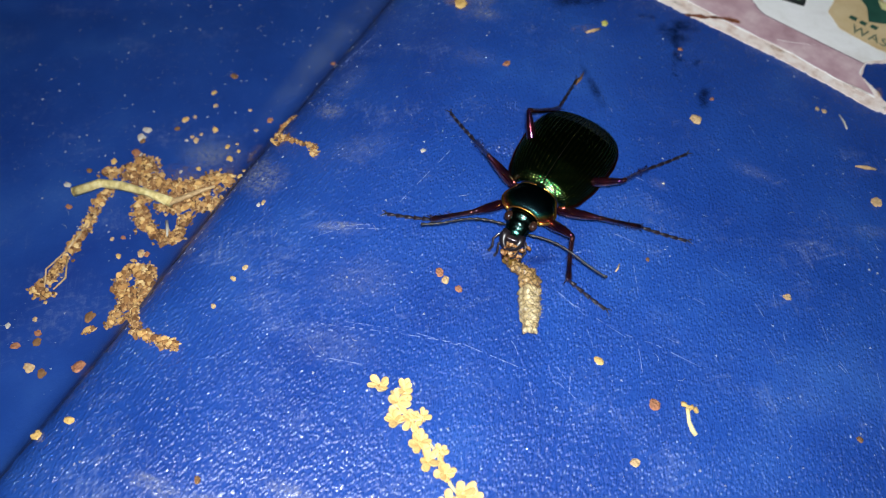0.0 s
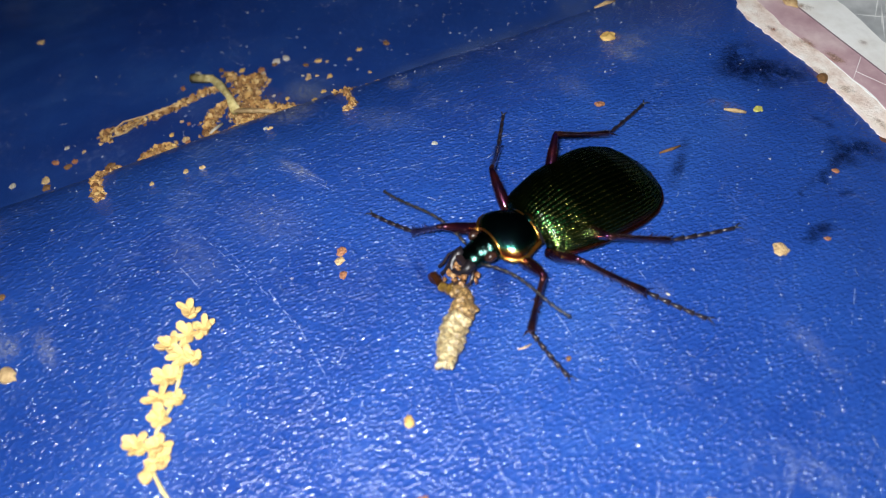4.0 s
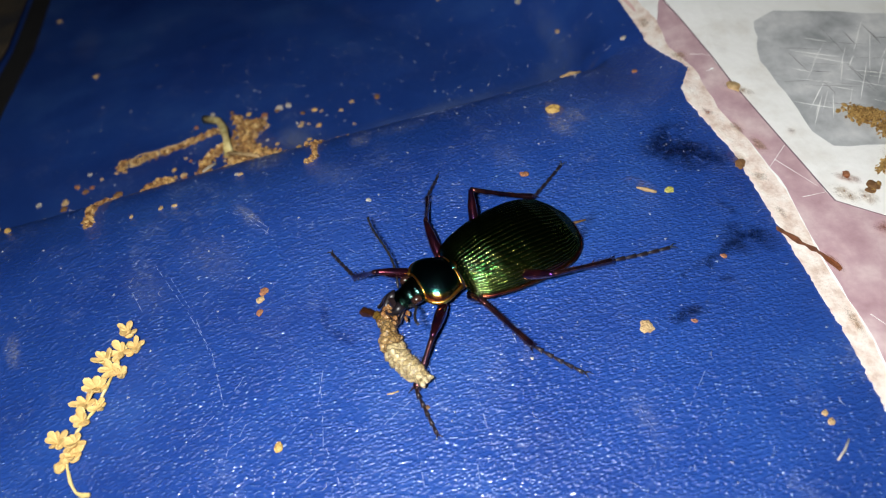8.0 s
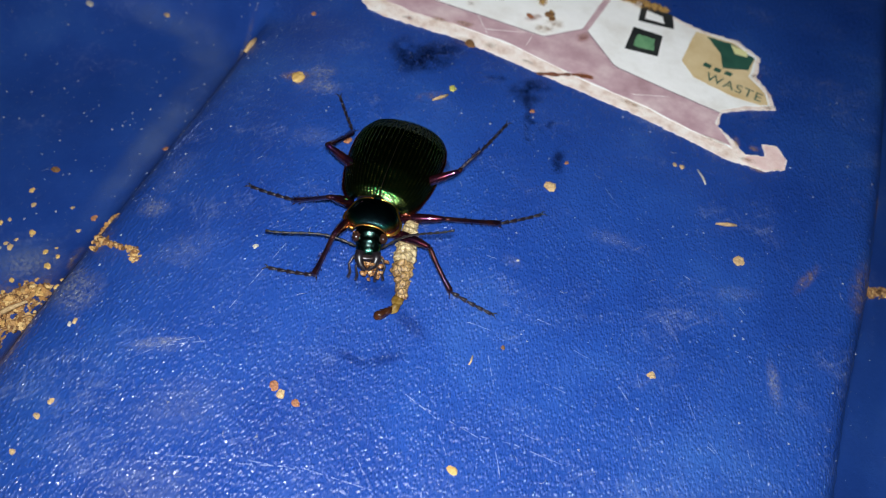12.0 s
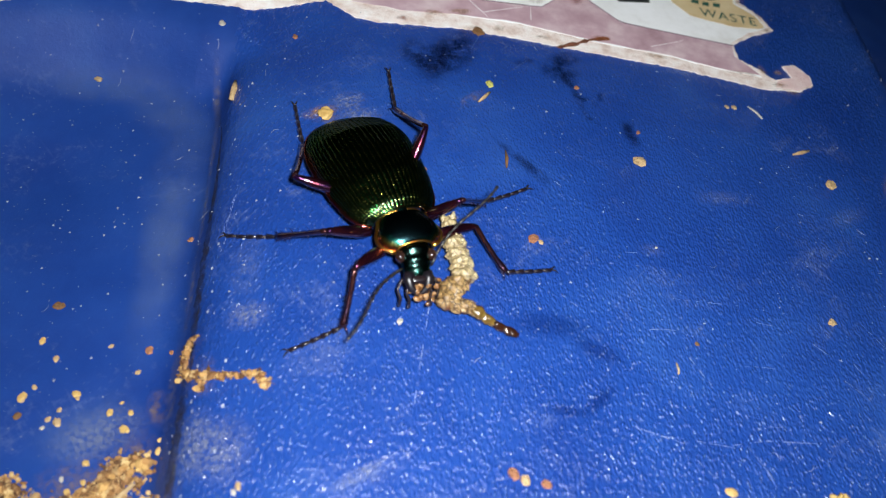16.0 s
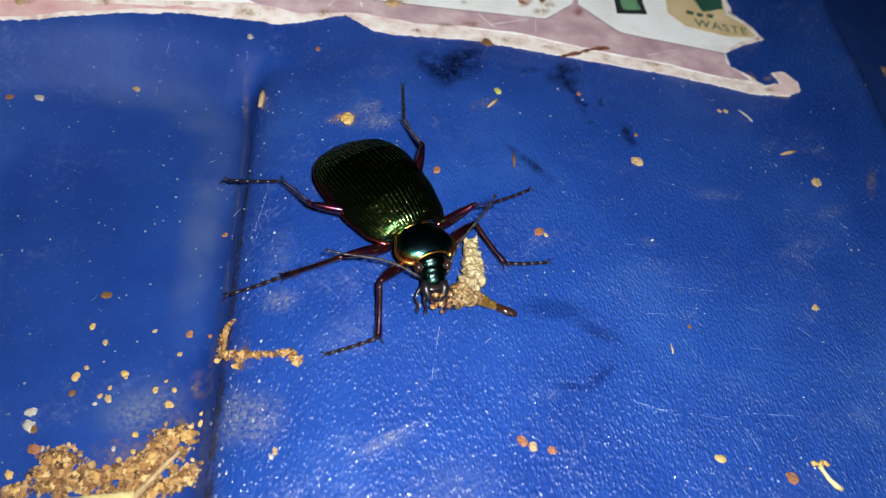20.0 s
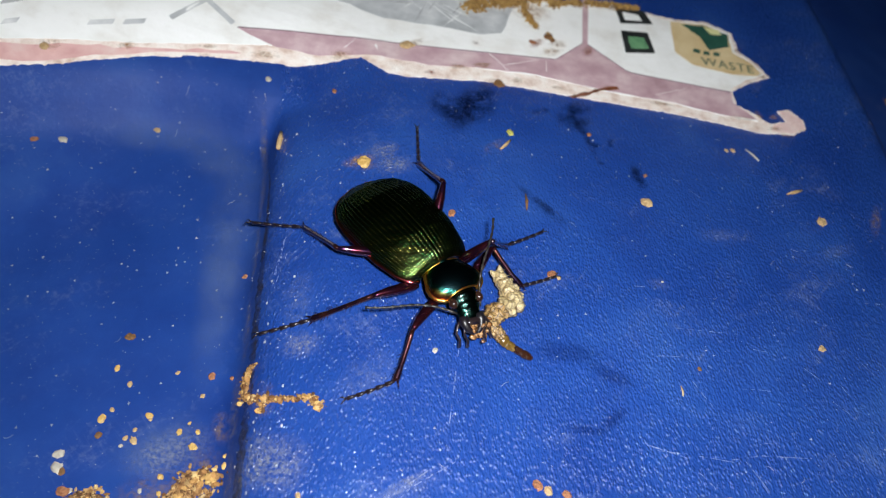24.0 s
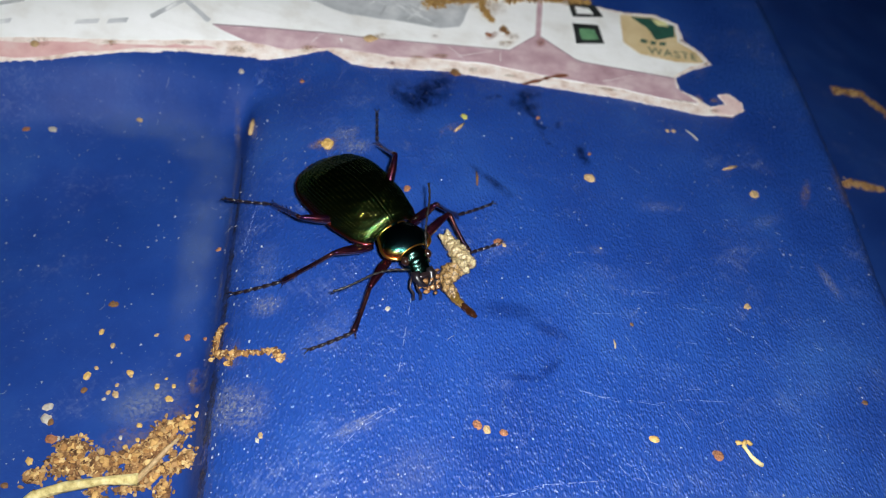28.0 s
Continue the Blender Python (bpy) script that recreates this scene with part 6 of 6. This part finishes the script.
# ---- what moves ----
# seconds; where the wing cases meet the pronotum (x, y in mm); heading; turn of the head
BODY = [
    (0.0, -9.7, -16.0, -169, 6), (2.0, -9.2, -16.0, -167, 11), (2.5, -9.2, -15.5, -166, 8), (4.5, -7.8, -10.4, -149, -11), (5.0, -7.6, -9.5, -147, -12), (6.0, -9.7, -7.3, -148, -2), (8.0, -9.9, -6.6, -148, -6),
    (8.6, -11.4, -6.4, -150, -3), (9.0, -14.5, -6.0, -154, -1), (10.0, -16.0, -5.5, -156, 0), (11.0, -19.5, -5.4, -158, 6), (12.0, -18.4, -5.5, -159, 14), (12.5, -19.6, -6.0, -158, 8),
    (14.5, -26.8, -8.1, -152, -8), (15.0, -28.2, -8.2, -150, -10), (16.0, -32.0, -8.2, -142, -13), (17.0, -33.9, -8.3, -138, -15), (18.0, -30.4, -11.3, -131, -12), (20.0, -31.4, -11.4, -134, -22),
    (21.5, -31.2, -11.2, -133, -21), (24.0, -30.6, -9.5, -129, -14), (28.0, -30.9, -8.7, -127, -11),
]
# where each foot stands (x, y in mm)
FEET = {
    "LF": [(0.0, 9.0, -21.5), (1.0, 9.2, -20.5), (2.0, 9.9, -16.9), (4.5, 9.9, -9.5), (5.0, 9.9, -9.3), (6.0, 10.2, -9.6), (8.2, 10.3, -9.5), (9.0, 7.4, -5.4), (10.0, 6.0, -6.3), (11.0, 4.3, -7.0), (12.5, 4.2, -6.7), (14.3, -5, -3), (15.0, -11.8, 0.5), (16.0, -11.0, -5.5), (17.0, -13.4, -6.1), (18.0, -13.6, -6.5), (21.5, -12.6, -6.6), (23.5, -14.3, -1.6), (28.0, -14.3, -1.2)],
    "LM": [(0.0, 11.1, -2.7), (2.5, 9.7, -2.8), (4.5, 5.2, 9.5), (5.0, 4.7, 10.9), (9.2, 5.1, 10.6), (10.0, 5.3, 5.4), (10.5, 2, 10), (11.0, 0.2, 13.8), (12.5, 0.5, 13.5), (14.5, -6.6, 6.6), (15.2, -6.6, 6.6), (16.0, -16.0, 7.5), (28.0, -16.7, 7.0)],
    "LH": [(0.0, 1.6, 12.8), (2.5, 1.2, 13.0), (4.5, -8.5, 16.5), (5.0, -11.5, 17.3), (5.5, -15.9, 24.6), (6.0, -15.9, 25.0), (12.5, -14.5, 26.0), (14.5, -25.4, 26.0), (15.2, -25.4, 26.0), (16.0, -41.1, 20.9), (28.0, -41.6, 21.8)],
    "RF": [(0.0, -24.4, -32.4), (1.0, -23.5, -32), (2.5, -20.6, -30.6), (4.5, -17.0, -30.2), (5.0, -16.7, -30.0), (6.0, -18.1, -24.3), (8.4, -17.9, -24.3), (9.0, -24.3, -19.5), (10.0, -26.8, -21.0), (11.0, -24.7, -21.0), (12.5, -24.4, -21.2), (14.5, -34.3, -22.2), (15.2, -34.3, -22.2), (16.0, -39.4, -26.8), (17.0, -37.8, -27.6), (18.0, -37.3, -29.4), (28.0, -37.5, -29.3)],
    "RM": [(0.0, -32.2, -10.5), (5.0, -31.6, -9.2), (9.0, -31.4, -9.4), (10.0, -33.2, -11.2), (11.0, -37.1, -12.5), (12.5, -37.3, -12.2), (14.5, -51.4, -12.1), (17.2, -51.5, -12.0), (18.0, -51.7, -22.5), (28.0, -51.7, -22.1)],
    "RH": [(0.0, -21.7, 12.3), (2.5, -21.7, 12.5), (4.5, -32.9, 9.9), (8.5, -32.5, 9.9), (9.0, -38.7, 12.2), (10.0, -39.2, 11.2), (12.5, -38.7, 11.0), (14.5, -49.2, 11.0), (15.2, -49.2, 11.0), (16.0, -52.8, 13.0), (17.0, -53.1, 12.0), (18.0, -58.9, -3.9), (28.0, -58.8, -3.9)],
}
# from each foot back to its shin's end (x, y in mm)
ANKLES = {
    "LF": [(0.0, -7.2, -0.6), (2.0, -6.1, -1.9), (5.0, -5.3, -3.2), (8.0, -4.6, -2.1), (10.0, -6.8, -0.9), (12.0, -6.9, -1.4), (16.0, -6.8, -3.6), (20.0, -5.8, -3.1), (24.0, -4.9, -4.4), (28.0, -4.7, -4.8)],
    "RF": [(0.0, 5.8, 3.7), (2.0, 6.2, 4.1), (5.0, 4.8, 6.2), (8.0, 5.0, 3.6), (10.0, 2.4, 5.5), (12.0, 5.7, 2.6), (16.0, 4.9, 3.7), (20.0, 5.3, 3.0), (24.0, 5.1, 3.2), (28.0, 5.4, 3.0)],
    "LM": [(0.0, -7.1, -4.2), (2.0, -6.2, -5.2), (5.0, -3.6, -6.5), (8.0, -4.6, -7.1), (10.0, -5.9, -3.5), (12.0, -4.3, -7.2), (16.0, -6.5, -6.6), (20.0, -6.4, -7.0), (28.0, -5.8, -6.1)],
    "RM": [(0.0, 8.5, -2.5), (2.0, 7.9, -2.5), (8.0, 4.1, -1.1), (10.0, 3.5, 0.1), (12.0, 7.7, 1.7), (16.0, 5.3, 0.0), (20.0, 5.1, 2.6), (28.0, 6.9, 3.1)],
    "LH": [(0.0, -3.2, -10.0), (2.0, -3.3, -10.2), (5.0, 3.3, -9.9), (8.0, 2.7, -9.8), (10.0, 1.3, -9.3), (12.0, 0.4, -9.6), (16.0, 3.3, -8.6), (20.0, 2.6, -9.6), (28.0, 2.7, -9.9)],
    "RH": [(0.0, 2.7, -10.0), (2.0, 2.7, -10.2), (5.0, 7.4, -5.3), (8.0, 6.6, -4.3), (10.0, 8.4, -5.2), (12.0, 7.1, -5.3), (16.0, 4.8, -9.9), (20.0, 6.4, 0.1), (28.0, 7.3, -0.6)],
}
# which way the knees point: outwards, ahead, up
KNEES = {
    "LF": [(0.0, 0.31, 0.08, 0.95), (5.0, 0.54, -0.05, 0.84), (10.0, 0.17, 0.20, 0.95), (12.0, 0.3, -0.3, 0.7), (16.0, 0.54, -0.75, 0.2), (20.0, 0.48, -0.8, 0.2), (28.0, 0.45, -0.5, 0.5)],
    "RF": [(0.0, -0.27, 0.63, 0.73), (8.0, -0.23, 0.58, 0.78), (12.0, -0.09, 0.36, 0.93), (16.0, 0.45, -0.07, 0.89), (20.0, 0.52, -0.22, 0.82), (28.0, 0.40, -0.27, 0.88)],
    "LM": [(0.0, 0.33, 0.55, 0.76), (2.0, 0.28, 0.58, 0.76), (5.0, 0.28, 0.42, 0.87), (8.0, 0.20, 0.38, 0.90), (10.0, 0.10, 0.34, 0.93), (12.0, 0.24, 0.52, 0.82), (16.0, 0.15, 0.49, 0.86), (28.0, 0.14, 0.34, 0.93)],
    "RM": [(0.0, 0.34, 0.47, 0.82), (8.0, 0.20, 0.37, 0.91), (10.0, 0.07, 0.77, 0.64), (12.0, 0.04, 0.59, 0.81), (16.0, 0.48, 0.47, 0.74), (28.0, 0.34, 0.24, 0.91)],
    "LH": [(0.0, 0.57, 0.42, 0.71), (5.0, 0.66, 0.38, 0.64), (12.0, 0.61, 0.37, 0.71), (16.0, 0.41, 0.11, 0.91), (28.0, 0.31, 0.15, 0.94)],
    "RH": [(0.0, 0.57, 0.02, 0.82), (5.0, 0.49, 0.11, 0.87), (8.0, 0.68, 0.18, 0.71), (12.0, 0.69, 0.33, 0.64), (16.0, 0.90, 0.10, 0.42), (28.0, 0.81, 0.20, 0.55)],
}
# tips of the two antennae, left and right (x, y, z in mm)
FEELERS = [
    (0.0, 7.1, -19.8, 5, -16.6, -32.0, 6), (2.0, 3.0, -14.1, 5, -17.4, -31.6, 6), (5.0, 7.6, -6.2, 5, -18.3, -27.5, 6), (6.0, 4.7, -8.5, 12, -18.8, -20.3, 6), (8.0, 3.2, -9.6, 12, -19.5, -17.8, 6),
    (9.0, -1.8, -9.3, 12, -27.4, -13.4, 6), (10.0, -5.2, -13.9, 12, -28.3, -15.3, 6), (11.0, -9.8, -11.8, 10, -28.9, -18.4, 6), (12.0, -8.7, -8.6, 9, -28.0, -20.1, 6), (15.0, -20.1, -4.3, 10, -37.5, -25.9, 6),
    (16.0, -22.6, -4.4, 10, -34.6, -30.6, 6), (17.0, -27.2, -2.4, 10, -39.9, -29.7, 6), (18.0, -21.4, -4.8, 10, -29.8, -30.0, 6), (20.0, -23.2, -5.5, 10, -40.8, -19.1, 6), (24.0, -26.5, -2.0, 10, -38.8, -19.8, 6), (28.0, -29.0, 0.1, 10, -37.0, -23.6, 6),
]
# the caterpillar's line, from its dark wet end to its pale end (x, y pairs in mm)
PREY_LINE = [
    (0.0, -7.6, -25.0, -6.8, -26.0, -4.6, -26.4, -2.5, -26.2, 0.3, -29.4, 2.6, -32.4),
    (2.0, -6.7, -26.9, -5.3, -26.5, -2.7, -24.9, -0.8, -26.3, 1.5, -29.2, 3.7, -31.4),
    (5.0, -4.6, -21.3, -3.1, -20.4, -1.3, -18.1, 1.2, -17.9, 4.7, -19.2, 8.4, -19.8),
    (6.0, -6.8, -18.7, -6.4, -17.6, -4.4, -16.2, -0.8, -15.8, 3.2, -14.9, 5.6, -14.1),
    (8.0, -6.8, -18.6, -6.2, -17.1, -3.6, -15.5, -0.2, -14.8, 2.8, -12.7, 4.9, -10.7),
    (9.0, -8.1, -17.9, -7.6, -16.2, -6.8, -14.5, -7.3, -13.1, -8.8, -11.8, -10.0, -10.3),
    (10.0, -8.2, -17.6, -7.5, -15.8, -7.0, -13.2, -9.3, -11.1, -12.8, -8.3, -15.3, -5.7),
    (11.0, -8.3, -17.5, -7.8, -15.1, -8.0, -13.7, -10.0, -11.0, -12.4, -8.2, -14.4, -4.6),
    (12.0, -7.9, -17.2, -7.1, -15.3, -7.7, -12.9, -9.7, -10.3, -11.7, -6.7, -13.1, -3.8),
    (15.0, -11.8, -17.1, -14.7, -16.9, -17.7, -16.7, -21.2, -16.8, -19.9, -12.9, -23.3, -7.1),
    (16.0, -15.6, -17.0, -17.9, -16.7, -20.7, -16.1, -24.2, -16.4, -22.6, -12.2, -26.1, -5.2),
    (17.0, -17.3, -17.2, -20.6, -16.8, -24.0, -15.9, -24.6, -13.3, -25.4, -10.4, -26.2, -7.9),
    (18.0, -16.5, -16.7, -18.9, -16.2, -20.7, -16.2, -22.0, -17.4, -21.4, -12.1, -24.0, -7.6),
    (20.0, -16.9, -16.9, -19.6, -16.7, -21.5, -17.0, -24.1, -18.5, -22.4, -14.2, -23.9, -9.6),
    (24.0, -16.7, -16.7, -19.4, -16.0, -21.4, -15.1, -22.7, -13.6, -19.5, -9.5, -22.5, -6.6),
    (27.0, -16.7, -16.8, -19.3, -16.2, -21.2, -15.5, -22.3, -14.3, -19.2, -9.5, -23.0, -6.4),
    (28.0, -16.6, -16.7, -19.0, -15.4, -20.2, -14.9, -21.7, -13.0, -19.2, -8.7, -22.7, -5.8),
]
PREY_Z = (0.8, 1.0, 2.0, 2.0, 2.2, 2.5)


def aim(at, target, up):
    """A pose at a point whose +y looks at target and whose +z leans to up."""
    y = (target - at).normalized()
    x = y.cross(up).normalized()
    z = x.cross(y)
    m = Matrix((x, y, z)).transposed().to_4x4()
    m.translation = at
    return m


def leg_poses(key, root, t):
    """Femur, tibia and tarsus in their parents' spaces, the foot standing on its spot."""
    a, b, c = (q * MM for q in BONES[key[1]])
    hip = Vector(HIPS[key]) * MM
    fx, fy = lerp_table(FEET[key], t)
    ax, ay = lerp_table(ANKLES[key], t)
    before, after = lerp_table(FEET[key], t - 0.12), lerp_table(FEET[key], t + 0.12)
    moving = min(1.0, math.dist(before, after) / 3.0) if t > 0.12 else 0.0
    foot = root.inverted() @ (Vector((fx, fy, max(top_z(fx, fy) + 0.25, top_z(fx + ax, fy + ay) - 1.3) + 1.2 * moving)) * MM)
    side = -1 if key[0] == "L" else 1
    spot = Vector(((fx + ax) * MM, (fy + ay) * MM, 0.0))
    spot.z = (top_z(spot.x / MM, spot.y / MM) + 1.0 + 1.2 * moving) * MM
    ankle = root.inverted() @ spot
    reach = ankle - hip
    top = (a + b) * 0.985
    if reach.length > top:
        ankle = hip + reach.normalized() * top
        reach = ankle - hip
    low = abs(a - b) * 1.2
    if reach.length < low:
        ankle = hip + reach.normalized() * low
        reach = ankle - hip
    d = reach.length
    along = (a * a - b * b + d * d) / (2 * d)
    rise = math.sqrt(max(0.0, a * a - along * along))
    n = reach.normalized()
    out, ahead, up = lerp_table(KNEES[key], t)
    pole = Vector((side * out, ahead, up))
    pole = (pole - n * pole.dot(n)).normalized()
    knee = hip + n * along + pole * rise
    femur, tibia = aim(hip, knee, pole), aim(knee, ankle, pole)
    tarsus = tibia.inverted() @ aim(ankle, foot, Vector((0, 0, 1)))
    return femur, tibia, tarsus


def motions():
    times = sorted({round(0.25 * k, 3) for k in range(113)} | {r[0] for r in BODY})
    rows = {k: [] for k in ("root", "pronotum", "head", "LA", "RA")}
    legs = {k: ([], [], []) for k in HIPS}
    bits = [[] for _ in SEGMENTS]
    chew = []
    for t in times:
        x, y, yaw, turn = lerp_table(BODY, t)
        breath = 0.12 * math.sin(t * 2.9)
        root = pose(x * MM, y * MM, (top_z(x, y) + LIFT) * MM, 5.4 + breath, 0, yaw)
        rows["root"].append((t, root))
        shield = pose(0, 0, 0, 0, 0, turn * 0.45)
        rows["pronotum"].append((t, shield))
        head = shield @ pose(NECK[0] * MM, NECK[1] * MM, NECK[2] * MM, -17 + 2.0 * math.sin(t * 3.7), 0, turn * 0.55)
        rows["head"].append((t, head))
        chew.append((t, root @ head @ pose(-0.0009, 0.0052, -0.0014, 6 * math.sin(t * 3.1), 8 * math.sin(t * 2.3), 5 * math.sin(t * 4.1))))
        lx, ly, lz, qx, qy, qz = lerp_table(FEELERS, t)
        for key, side, ax, ay, az in (("LA", -1, lx, ly, lz), ("RA", 1, qx, qy, qz)):
            base = head @ Vector((side * 0.0017, 0.0028, -0.0003))
            tip = root.inverted() @ (Vector((ax, ay, az)) * MM)
            rows[key].append((t, aim(base, tip, Vector((0, 0, 1)))))
        for key in HIPS:
            for store, m in zip(legs[key], leg_poses(key, root, t)):
                store.append((t, m))
        flat = lerp_table(PREY_LINE, t)
        line = [(flat[2 * k], flat[2 * k + 1], PREY_Z[k]) for k in range(6)]
        pts = [Vector(p) for p in path_points(line, len(SEGMENTS))]
        for k, p in enumerate(pts):
            d = pts[min(k + 1, len(pts) - 1)] - pts[max(k - 1, 0)]
            if d.length < 0.05:
                d = Vector((1, 0, 0))
            bits[k].append((t, aim(p * MM, (p + d) * MM, Vector((0, 0, 1)))))
    walk(BEETLE["root"], rows["root"])
    for key in ("pronotum", "head", "LA", "RA"):
        walk(BEETLE[key], rows[key])
    for key in HIPS:
        for ob, store in zip(BEETLE[key], legs[key]):
            walk(ob, store)
    for ob, store in zip(SEGMENTS, bits):
        walk(ob, store)
    walk(CHEWED, chew)
    lamp = []
    for t, *p in PATH:
        ox, oy, oz = lerp_table(TORCH, t)
        lamp.append((t, pose(*p) @ pose(ox, oy, oz, 2, 0, 0)))
    walk(LAMP, lamp)


motions()
